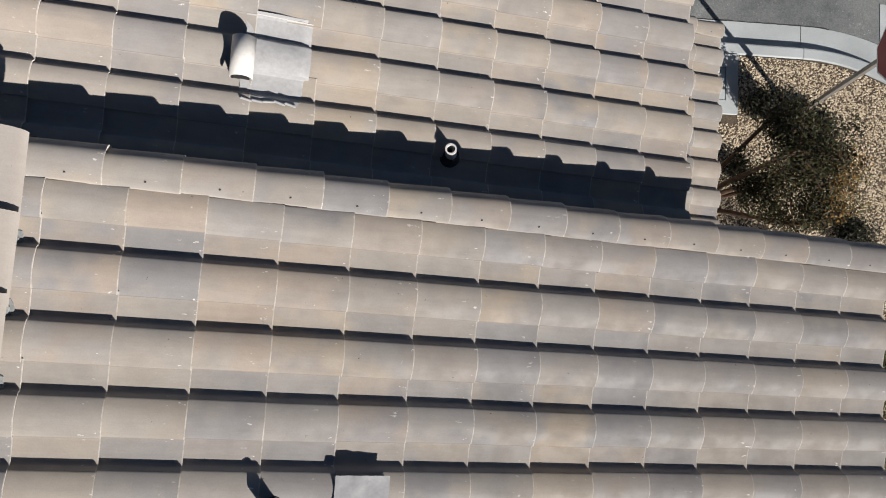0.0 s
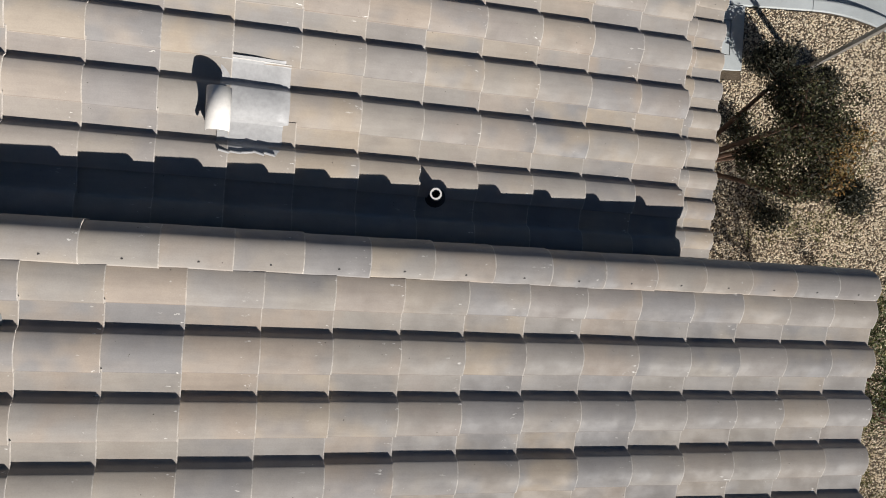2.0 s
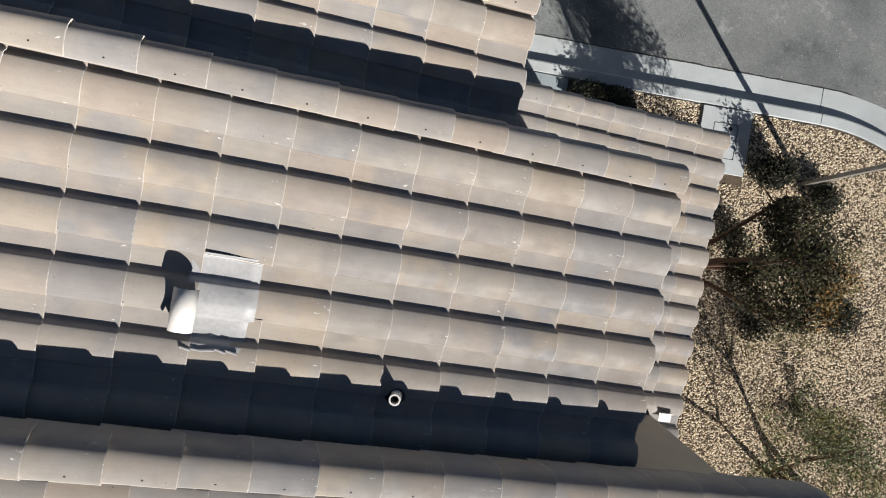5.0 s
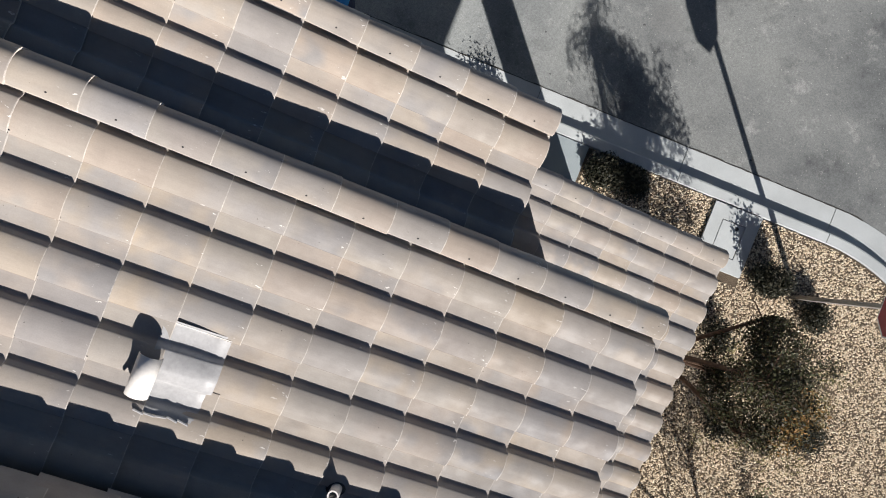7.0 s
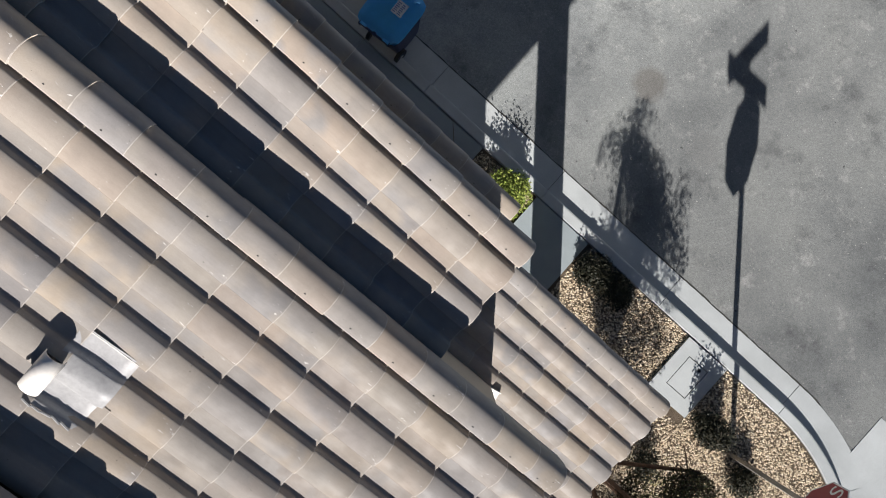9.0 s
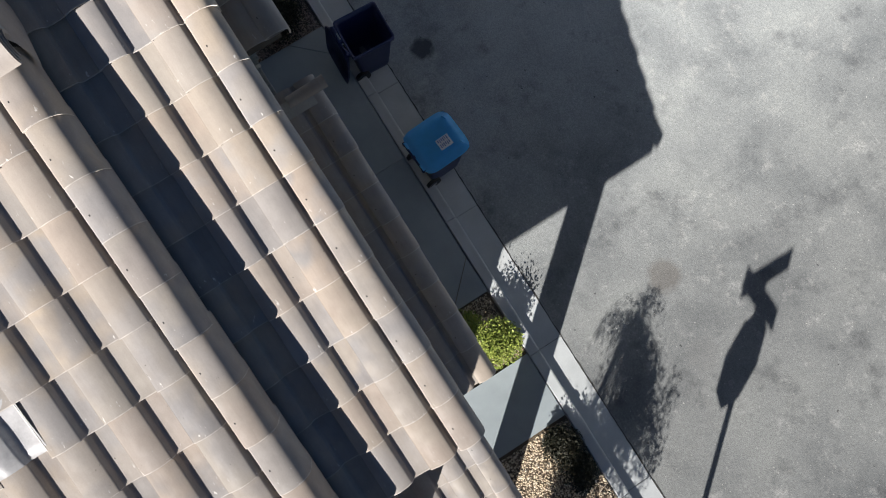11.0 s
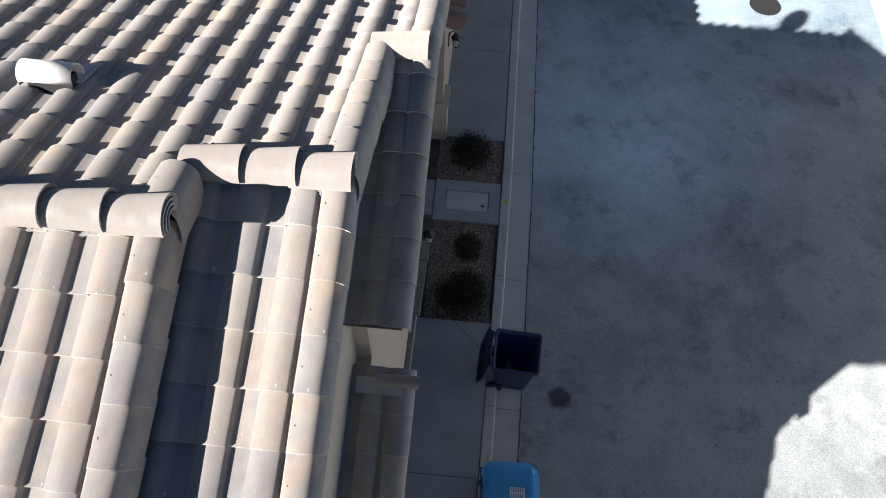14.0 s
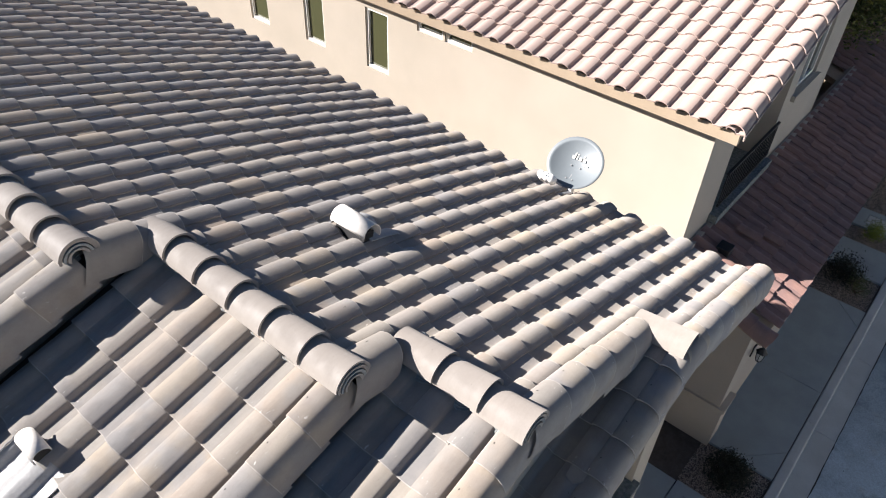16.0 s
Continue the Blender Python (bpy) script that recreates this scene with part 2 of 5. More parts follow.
def part(name, bm, mat, parent=None, label="", matrix=None, smooth=False):
    me = bpy.data.meshes.new(name)
    bmesh.ops.recalc_face_normals(bm, faces=bm.faces)
    bm.to_mesh(me)
    bm.free()
    if mat is not None:
        me.materials.append(mat)
    if smooth:
        me.polygons.foreach_set("use_smooth", [True] * len(me.polygons))
    ob = put(name, me, parent, matrix)
    if label:
        ob["label"] = label
    return ob


def box(bm, x0, x1, y0, y1, z0, z1, bevel=0.0):
    r = bmesh.ops.create_cube(bm, size=1.0, matrix=Matrix.Translation(((x0 + x1) / 2, (y0 + y1) / 2, (z0 + z1) / 2)) @ Matrix.Diagonal((x1 - x0, y1 - y0, z1 - z0, 1)))
    if bevel:
        edges = list({e for v in r["verts"] for e in v.link_edges})
        bmesh.ops.bevel(bm, geom=edges, offset=bevel, segments=2, affect="EDGES", profile=0.5)
    return bm


def boxed(name, x0, x1, y0, y1, z0, z1, mat, parent=None, label="", bevel=0.0):
    return part(name, box(bmesh.new(), x0, x1, y0, y1, z0, z1, bevel), mat, parent, label)


def prism(name, outline, y0, y1, mat, parent=None, label=""):
    """An outline in x and z, drawn out along y."""
    n = len(outline)
    verts = [(x, y0, z) for x, z in outline] + [(x, y1, z) for x, z in outline]
    faces = [tuple(range(n)), tuple(reversed(range(n, 2 * n)))] + [(i, i + n, (i + 1) % n + n, (i + 1) % n) for i in range(n)]
    bm = bmesh.new()
    vs = [bm.verts.new(v) for v in verts]
    for f in faces:
        bm.faces.new([vs[i] for i in f])
    return part(name, bm, mat, parent, label)


def rod(bm, a, b, r, sides=10, r2=None):
    a, b = Vector(a), Vector(b)
    q = (b - a).to_track_quat("Z", "Y").to_matrix().to_4x4()
    bmesh.ops.create_cone(bm, cap_ends=True, segments=sides, radius1=r, radius2=r if r2 is None else r2, depth=(b - a).length, matrix=Matrix.Translation((a + b) / 2) @ q)
    return bm


# ---- roof tiles ----
PITCH = 1 / 3
ANG = math.atan(PITCH)
COS, SIN = math.cos(ANG), math.sin(ANG)
WIDTH, COURSE = 0.30, 0.3124 / COS      # cover width and exposed length of a tile


def s_profile():
    """Cross-section of one S tile, across the slope: the roll from its free edge, a steep flank, the valley and the pan that dips under the next tile."""
    return [(0.113, 0.0310), (0.120, 0.0360), (0.130, 0.0415), (0.145, 0.0490), (0.165, 0.0575), (0.185, 0.0635), (0.205, 0.0655), (0.225, 0.0640), (0.246, 0.0592), (0.264, 0.0525), (0.277, 0.0465), (0.2845, 0.0420),
            (0.2885, 0.0365), (0.2985, 0.0120), (0.3030, 0.0060), (0.3130, 0.0030), (0.325, 0.0035), (0.346, 0.0055), (0.366, 0.0085), (0.39, 0.0130), (0.415, 0.0175), (0.428, 0.0200)]


def tile_height(y):
    """Height of the laid tiles over their pans at y across the rows."""
    y = 0.113 + (y - 0.113) % WIDTH
    prof = s_profile()
    return float(np.interp(y, [p[0] for p in prof], [p[1] for p in prof]))


def tile_geometry(length, lift=0.030, thick=0.017, profile=None, back=0.05):
    """Verts and faces of a tile: x runs down the slope from 0 to length."""
    prof = profile or s_profile()
    n = len(prof)
    v = [(-back, y, z - lift * 0.15) for y, z in prof] + [(length, y, z + lift) for y, z in prof]
    f = [(i, n + i, n + i + 1, i + 1) for i in range(n - 1)]
    s = len(v)
    v += [(length, y, z + lift) for y, z in prof] + [(length - 0.004, y, max(z + lift - thick - 0.004, -0.016)) for y, z in prof]
    f += [(s + i, s + n + i, s + n + i + 1, s + i + 1) for i in range(n - 1)]
    e = len(v)
    y, z = prof[0]
    v += [(-back, y, z - lift * 0.15), (length, y, z + lift), (length, y + 0.002, z + lift - thick), (-back, y + 0.002, z - 0.022)]
    f += [(e, e + 1, e + 2, e + 3)]
    return v, f, n - 1


def tile_mesh(name, mat, length=COURSE, cut=None):
    v, f, k = tile_geometry(length, profile=s_profile()[:cut])
    me = bpy.data.meshes.new(name)
    me.from_pydata(v, [], f)
    me.materials.append(mat)
    me.polygons.foreach_set("use_smooth", [i < k for i in range(len(f))])
    return me


def cap_geometry(length, radius, skirt, taper=0.018, thick=0.016, segments=12, arc=180.0, tilt=0.0):
    """A barrel cap: x runs along it from 0 to length; the far end is wider and lies on the next one."""
    def ring(x, r, up):
        pts = [(x, -r * math.cos(radians(arc) * i / segments + radians(180 - arc) / 2), up + r * math.sin(radians(arc) * i / segments + radians(180 - arc) / 2)) for i in range(segments + 1)]
        return [(x, pts[0][1], pts[0][2] - skirt[0])] + pts + [(x, pts[-1][1], pts[-1][2] - skirt[1])]
    a, b = ring(-0.05, radius - taper, -taper), ring(length, radius, taper)
    n = len(a)
    v, f = a + b, [(i, n + i, n + i + 1, i + 1) for i in range(n - 1)]
    s = len(v)
    v += ring(length, radius, taper) + [(x - 0.003, y * (1 - thick / radius), z * 1.0 - thick) for x, y, z in ring(length, radius, taper)]
    f += [(s + i, s + n + i, s + n + i + 1, s + i + 1) for i in range(n - 1)]
    return v, f, n - 1


def cap_mesh(name, mat, length, radius, skirt=(0.0, 0.0), **more):
    v, f, k = cap_geometry(length, radius, skirt, **more)
    me = bpy.data.meshes.new(name)
    me.from_pydata(v, [], f)
    me.materials.append(mat)
    me.polygons.foreach_set("use_smooth", [i < k for i in range(len(f))])
    return me


def rake_geometry(length, side=1, taper=0.034, thick=0.016):
    """A rake cap: a broad roll whose inner edge lies on the last tile and whose outer side hangs down over the gable."""
    prof = [(-0.099, 0.046), (-0.103, 0.064), (-0.094, 0.073), (-0.072, 0.083), (-0.042, 0.090), (-0.010, 0.089), (0.022, 0.080), (0.050, 0.063), (0.072, 0.037), (0.086, 0.003), (0.092, -0.05), (0.092, -0.16)]
    prof = [(y * side, z) for y, z in prof]
    n = len(prof)
    def ring(x, k, up):
        return [(x, y * k, z + up) for y, z in prof]
    def tilt(pts, up):
        return [(x, y, z + (up if i > 3 else up * 0.25 * i)) for i, (x, y, z) in enumerate(pts)]
    head, foot = tilt(ring(-0.05, 1.0, 0.0), -taper), tilt(ring(length, 1.0, 0.0), taper * 0.5)
    head = [(x, y * (0.95 if i > 6 else 0.985), z) for i, (x, y, z) in enumerate(head)]
    v = head + foot
    f = [(i, n + i, n + i + 1, i + 1) for i in range(n - 1)]
    v += foot + [(x - 0.003, y * 0.86, z - thick) for x, y, z in foot]
    f += [(2 * n + i, 3 * n + i, 3 * n + i + 1, 2 * n + i + 1) for i in range(n - 1)]
    # the nail hole near the inner edge
    c = len(v)
    hx, hy = length * 0.55, -0.070 * side
    hz = 0.0838 - taper * 0.14
    v += [(hx + 0.006 * math.cos(a), hy + 0.006 * math.sin(a) * side, hz + 0.003 + 0.55 * 0.006 * math.sin(a)) for a in (k * math.pi / 3 for k in range(6))]
    return v, f, n - 1, tuple(range(c, c + 6))


def rake_mesh(name, mat, hole, side):
    v, f, k, dot = rake_geometry(COURSE, side)
    me = bpy.data.meshes.new(name)
    me.from_pydata(v, [], f + [dot])
    me.materials.append(mat)
    me.materials.append(hole)
    me.polygons.foreach_set("use_smooth", [i < k for i in range(len(f) + 1)])
    me.polygons[len(f)].material_index = 1
    return me


EAST = Matrix.Rotation(ANG, 4, "Y")
WEST = Matrix.Rotation(math.pi, 4, "Z") @ Matrix.Rotation(ANG, 4, "Y")
ME_TILE = tile_mesh("roof_tile", M_TILE)
ME_TILE_LAST = tile_mesh("roof_tile", M_TILE, cut=-4)      # beside a rake cap, its pan cut off
rng = random.Random(7)


def jitter(a=0.003, deg=0.35):
    return pose(rng.uniform(-a, a), rng.uniform(-a, a), rng.uniform(-a, a) * 0.7, rng.uniform(-deg, deg), rng.uniform(-deg, deg) * 0.6, rng.uniform(-deg, deg))


def joined(name, v0, f0, smooth_count, mats, material_, parent, label=""):
    """Many copies of one small piece in one mesh."""
    v0 = np.array([(*p, 1.0) for p in v0])
    verts, faces, smooth = [], [], []
    for k, m in enumerate(mats):
        verts.append((v0 @ np.array(m).T)[:, :3])
        faces += [tuple(i + k * len(v0) for i in f) for f in f0]
        smooth += [i < smooth_count for i in range(len(f0))]
    me = bpy.data.meshes.new(name)
    me.from_pydata([tuple(p) for p in np.concatenate(verts)], [], faces)
    me.materials.append(material_)
    me.polygons.foreach_set("use_smooth", smooth)
    return tagged(put(name, me, parent), label, kind="stuff")


# ---- ground ----
def sheet(name, pts, z, mat, label="", thick=0.12, parent=None):
    """A level slab with the given outline."""
    bm = bmesh.new()
    top = [bm.verts.new((x, y, z)) for x, y in pts]
    bot = [bm.verts.new((x, y, z - thick)) for x, y in pts]
    bm.faces.new(top)
    bm.faces.new(list(reversed(bot)))
    n = len(pts)
    for i in range(n):
        bm.faces.new((top[i], bot[i], bot[(i + 1) % n], top[(i + 1) % n]))
    return part(name, bm, mat, parent, label)


ROAD_Z = -0.13
ground = sheet("ground", [(-400, -400), (400, -400), (400, 400), (-400, 400)], -0.30, M_SOIL, thick=0.5)
tagged(ground, "sandy desert soil under the whole housing estate", "ground", kind="structure")
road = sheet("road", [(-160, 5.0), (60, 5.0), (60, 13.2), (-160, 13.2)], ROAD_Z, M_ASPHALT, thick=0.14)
tagged(road, "weathered grey asphalt road with dark stains, pale scuffs and painted light", "road", kind="structure")
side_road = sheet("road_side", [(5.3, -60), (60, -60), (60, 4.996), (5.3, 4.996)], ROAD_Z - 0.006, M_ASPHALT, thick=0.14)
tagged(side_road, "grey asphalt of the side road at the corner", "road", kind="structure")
far_walk = boxed("pavement_far", -160, 60, 13.2, 40, -0.3, 0.0, M_CONCRETE)
tagged(far_walk, "pale concrete pavement on the far side of the road", "pavement", kind="structure")

# unseen wall across the street, added to bounce sunlight into the street's shade
opposite = boxed("wall_opposite", -60, 40, 16.6, 17.0, -0.3, 6.2, rough_material("grey_stucco", (0.41, 0.405, 0.38), (0.46, 0.455, 0.43), 1.2, 140.0, 0.9, 0.4))
tagged(opposite, "unseen plain grey stucco wall across the street, added to bounce light", "wall", kind="structure")

def kerb_line(x):
    """The kerb's back edge: along the street, then drawing closer to the house by one degree."""
    return 4.86 - 0.0174 * max(0.0, min(x, 5.2) + 8.5)



def kerb_points(offset, x0, x1, n=2):
    """Points at a distance in front of the kerb's back edge; past x = 5.2 the kerb bends round the corner."""
    pts = []
    cx, r = 5.2, 2.9
    for i in range(n):
        s = x0 + (x1 - x0) * i / (n - 1)
        if s <= cx:
            pts.append((s, kerb_line(s) + offset))
        else:
            a = math.pi / 2 - (s - cx) / r
            pts.append((cx + (r + offset) * math.cos(a), kerb_line(cx) - r + (r + offset) * math.sin(a)))
    return pts


def kerb_piece(name, x0, x1, profile, mat, parent):
    """A cast length of kerb or gutter: profile gives offset and height from back to front."""
    n = 2 if x1 <= 5.2 else 12
    lines = [kerb_points(o, x0, x1, n) for o, z in profile]
    bm = bmesh.new()
    rows = [[bm.verts.new((x, y, z)) for x, y in l] for l, (o, z) in zip(lines, profile)]
    for r0, r1 in zip(rows, rows[1:] + rows[:1]):
        for i in range(n - 1):
            bm.faces.new((r0[i], r0[i + 1], r1[i + 1], r1[i]))
    for k in (0, n - 1):
        bm.faces.new([r[k] for r in rows])
    return part(name, bm, mat, parent)


kerb = new("kerb")
tagged(kerb, "pale cast concrete kerb and gutter with joints", "kerb", kind="structure")
stops = [5.25 - 2.36 * k for k in range(14, 0, -1)] + [5.25, 6.75, 9.6]
for x0, x1 in zip(stops, stops[1:]):
    g = 0.005
    kerb_piece("kerb_stone", x0 + g, x1 - g, [(0.004, -0.28), (0.004, -0.006), (0.012, 0.0), (0.145, 0.0), (0.165, -0.008), (0.185, -0.105), (0.185, -0.28)], M_KERB, kerb)
    kerb_piece("gutter_pan", x0 + g, x1 - g, [(0.187, -0.28), (0.187, -0.108), (0.57, ROAD_Z + 0.006), (0.57, -0.28)], M_KERB, kerb)
kerb_piece("kerb_beyond", -160, stops[0] - 0.005, [(0.004, -0.28), (0.004, 0.0), (0.155, 0.0), (0.185, -0.105), (0.57, ROAD_Z + 0.006), (0.57, -0.28)], M_KERB, kerb)

M_GRAVEL_BASE = rough_material("tan_gravel_bed", (0.10, 0.075, 0.05), (0.17, 0.13, 0.09), 9.0, 60.0, 0.95, 0.9, 0.02)
M_GRAVEL_DARK = rough_material("brown_gravel_bed", (0.09, 0.072, 0.058), (0.15, 0.12, 0.096), 9.0, 60.0, 0.95, 0.9, 0.02)
def back(x):
    """Where paving and beds end, a joint's width behind the kerb."""
    return kerb_line(x) - 0.014


curve = kerb_points(-0.004, 5.2, 9.5, 14)
yard = sheet("gravel_yard", [(1.506, -8.0), (8.05, -8.0)] + list(reversed(curve)) + [(5.2, back(5.2)), (1.506, back(1.506))], -0.045, M_GRAVEL_BASE, thick=0.25)
tagged(yard, "tan gravel yard round the corner of the house", "gravel", kind="structure")


def slab(pts, label, name="pavement"):
    return tagged(sheet(name, pts, 0.0, M_CONCRETE, thick=0.2), label, "pavement", kind="structure")


G = 0.005
PAVE = "grey concrete paving slab between house and kerb"
CORNER = "small corner piece of grey concrete paving"


def to_kerb(x0, x1, y0):
    """A slab from the house's side up to the kerb."""
    return [(x0, y0), (x1, y0), (x1, back(x1)), (x0, back(x0))]


def slab_cut(x0, x1, y0, side, w=0.60, d=0.62):
    """A slab whose corner by the kerb is a separate small piece: side -1 at x0, 1 at x1."""
    g = 0.016
    if side > 0:
        big = [(x0, y0), (x1, y0), (x1, back(x1) - d), (x1 - w, back(x1)), (x0, back(x0))]
        small = [(x1, back(x1) - d + g), (x1, back(x1)), (x1 - w + g, back(x1))]
    else:
        big = [(x0, y0), (x1, y0), (x1, back(x1)), (x0 + w, back(x0)), (x0, back(x0) - d)]
        small = [(x0, back(x0) - d + g), (x0 + w - g, back(x0)), (x0, back(x0))]
    slab(big, PAVE)
    slab(small, CORNER)


slab(to_kerb(0.47 + G, 1.5, 0.6), "grey concrete path slab leading to the porch")
slab_cut(-5.6, -3.045 - G, 3.3, -1)
slab_cut(-3.045 + G, -0.62, 3.3, 1)
slab_cut(-12.1 + G, -9.62, 2.6, 1, 0.72, 0.68)
slab_cut(-15.0, -12.1 - G, 2.6, -1)
slab(to_kerb(-16.75 + G, -16.2, 2.6), PAVE)
slab(to_kerb(-17.42, -16.75 - G, 2.6), PAVE)
slab(to_kerb(-23.5, -22.75, 3.4), PAVE)
slab([(-8.50, 2.6), (-7.70, 2.6), (-7.70, 3.60), (-8.50, 3.60)], "grey concrete slab between wall and utility box")
cross = sheet("cross_gutter", [(6.48, 3.6), (13.0, 2.0), (13.0, 5.62), (6.48, 5.62)], ROAD_Z + 0.008, M_KERB, thick=0.1)
tagged(cross, "pale concrete cross gutter at the street corner", "pavement", kind="structure")
BEDS = [(-0.62, 0.47), (-7.62, -5.60), (-9.62, -8.53), (-16.2, -15.0), (-18.15, -17.42), (-22.75, -19.0), (-60, -23.5)]
for x0, x1 in BEDS:
    s = sheet("gravel_bed", to_kerb(x0 + 0.003, x1 - 0.003, 2.6), -0.05, M_GRAVEL_BASE if x0 > -1 else M_GRAVEL_DARK, thick=0.2)
    tagged(s, "brown gravel planting bed beside the kerb", "gravel", kind="structure")
# ragged dark seam between gutter and asphalt
bm = bmesh.new()
seam_rng = random.Random(5)
seam = []
for i in range(420):
    u = -30.0 + 0.085 * i
    (xa, ya), (xb, yb) = kerb_points(0.566 + seam_rng.uniform(-0.003, 0.004), u, u + 0.001)[0], kerb_points(0.582 + seam_rng.uniform(-0.006, 0.012), u, u + 0.001)[0]
    seam.append((bm.verts.new((xa, ya, ROAD_Z + 0.010)), bm.verts.new((xb, yb, ROAD_Z + 0.004))))
for (a, b), (c, d) in zip(seam, seam[1:]):
    bm.faces.new((a, c, d, b))
tar = part("seam", bm, rough_material("dark_seam_dirt", (0.05, 0.048, 0.045), (0.10, 0.095, 0.085), 12.0, 80.0, 0.95), kerb, "dark dirt in the seam beside the gutter")

# ---- the house ----
Z1, Z2, Z3, Z4, ZW, ZG = 7.047, 6.685, 6.35, 5.257, 8.285, 4.25     # height of each slope's plane at x = 0
DROP = 0.03                                                   # pans lie this far under the plane


P = COURSE * COS


def east_roof(name, z0, y0, y1, ridge_x, fronts, label):
    """A slope that falls towards +x, with its tiles as parts."""
    x1 = fronts[-1]
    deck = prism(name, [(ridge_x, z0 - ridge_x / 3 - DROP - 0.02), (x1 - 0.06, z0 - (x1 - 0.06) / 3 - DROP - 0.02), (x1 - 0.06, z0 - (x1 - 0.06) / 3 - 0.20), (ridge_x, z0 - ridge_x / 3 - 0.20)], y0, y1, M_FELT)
    tagged(deck, label, "roof", kind="structure")
    return deck


def lay_tiles(deck, z0, rows, fronts, ridge_x=-99.0, gaps=(), cut_last=True):
    for j, y in enumerate(rows):
        for c, x in enumerate(fronts):
            if (j, c) in gaps:                       # a vent takes this tile's place
                continue
            ob = put("roof_tile", ME_TILE_LAST if cut_last and j == 0 else ME_TILE, deck)
            cut = min(1.0, max(0.3, (x - ridge_x - 0.03) / P))       # courses at the ridge are cut short
            xs = x - P * cut
            ob.matrix_basis = Matrix.Translation((xs, y, z0 - xs / 3 - DROP)) @ EAST @ jitter() @ Matrix.Diagonal((cut, 1, 1, 1))


def steps(first, pitch, a, b):
    return [first + pitch * k for k in range(a, b + 1)]


R1, R2, R3, R4 = -1.857, -2.40, -2.91, -4.55
roof1 = east_roof("roof_1", Z1, -4.5, 0.74, R1, steps(-1.306, P, -1, 13), "slope of flashed tan and grey concrete S tiles, upper gable")
lay_tiles(roof1, Z1, [0.353 - 0.3 * k for k in range(0, 16)], steps(-1.306, P, -1, 13), R1)
roof2 = east_roof("roof_2", Z2, 0.66, 2.59, R2, steps(-1.6, P, -2, 10), "slope of flashed tan and grey concrete S tiles, middle gable")
lay_tiles(roof2, Z2, [2.15 - 0.3 * k for k in range(0, 6)], steps(-1.6, P, -2, 10), R2, [(3, 5)])
roof3 = east_roof("roof_3", Z3, 2.50, 3.50, R3, steps(-0.73, 0.302, -7, 4), "slope of flashed tan and grey concrete S tiles, lower gable")
lay_tiles(roof3, Z3, [3.06 - 0.3 * k for k in range(0, 3)], steps(-0.73, 0.302, -7, 4), R3)
roof4 = east_roof("roof_4", Z4, 3.40, 3.84, R4, steps(-2.48, P, -6, 0), "short shaded slope of grey concrete S tiles at the front gable")
lay_tiles(roof4, Z4, [3.445, 3.145], steps(-2.48, P, -6, 0), R4, (), False)
groof1 = east_roof("porch_roof_1", ZG, 3.2, 3.86, -2.44, steps(0.28, P, -8, 0), "low shaded slope of concrete S tiles over the ground floor")
lay_tiles(groof1, ZG, [3.40, 3.10], steps(0.28, P, -8, 0), -99.0, (), False)
groof2 = east_roof("porch_roof_2", ZG, 0.2, 3.46, 0.3, steps(2.75, P, -8, 0), "low sunlit slope of concrete S tiles over the ground floor")
lay_tiles(groof2, ZG, [2.93 - 0.3 * k for k in range(0, 10)], steps(2.75, P, -8, 0), -99.0, (), False)

# west slope: one plane behind all the ridges
wfront = steps(-6.56, -P, -14, 0)
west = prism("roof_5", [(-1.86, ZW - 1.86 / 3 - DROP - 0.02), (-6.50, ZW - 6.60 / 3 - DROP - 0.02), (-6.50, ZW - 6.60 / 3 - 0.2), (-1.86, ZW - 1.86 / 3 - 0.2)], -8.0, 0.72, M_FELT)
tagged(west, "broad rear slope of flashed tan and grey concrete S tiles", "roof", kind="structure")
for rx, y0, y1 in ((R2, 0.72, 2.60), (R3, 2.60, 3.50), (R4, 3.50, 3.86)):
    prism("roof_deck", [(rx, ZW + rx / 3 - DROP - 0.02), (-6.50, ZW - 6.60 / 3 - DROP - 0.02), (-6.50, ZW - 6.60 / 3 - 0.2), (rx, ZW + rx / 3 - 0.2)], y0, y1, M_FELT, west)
wx = [-6.56 + P * k for k in range(15)]
near, far = [], []
for j in range(39):
    y = 3.517 - 0.3 * j
    top = R4 if y > 3.3 else R3 if y > 2.4 else R2 if y > 0.6 else R1
    for x in wx:
        cut = min(1.0, (top + 0.05 - x) / P)
        if cut > 0.25:
            m = Matrix.Translation((x + P * cut, y + WIDTH, ZW + (x + P * cut) / 3 - DROP)) @ WEST @ jitter() @ Matrix.Diagonal((cut, 1, 1, 1))
            (near if y > -3.4 else far).append(m)
for m in near[:300]:
    put("roof_tile", ME_TILE, west, m)
v, f, k = tile_geometry(COURSE)
joined("roof_tiles_beyond", v, f, k, near[300:] + far, M_TILE_FAR, west)

# caps along the rakes
M_HOLE = plain("nail_hole", (0.02, 0.018, 0.017), 0.8)
ME_RAKE = rake_mesh("rake_tile", M_CAP, M_HOLE, 1)
ME_RAKE_W = rake_mesh("rake_tile", M_CAP, M_HOLE, -1)


def rake(deck, z0, y, fronts, up=-0.026):
    for x in fronts:
        xs = x - P
        put("rake_tile", ME_RAKE, deck, Matrix.Translation((xs, y, z0 - xs / 3 + up)) @ EAST @ jitter(0.003, 0.6))


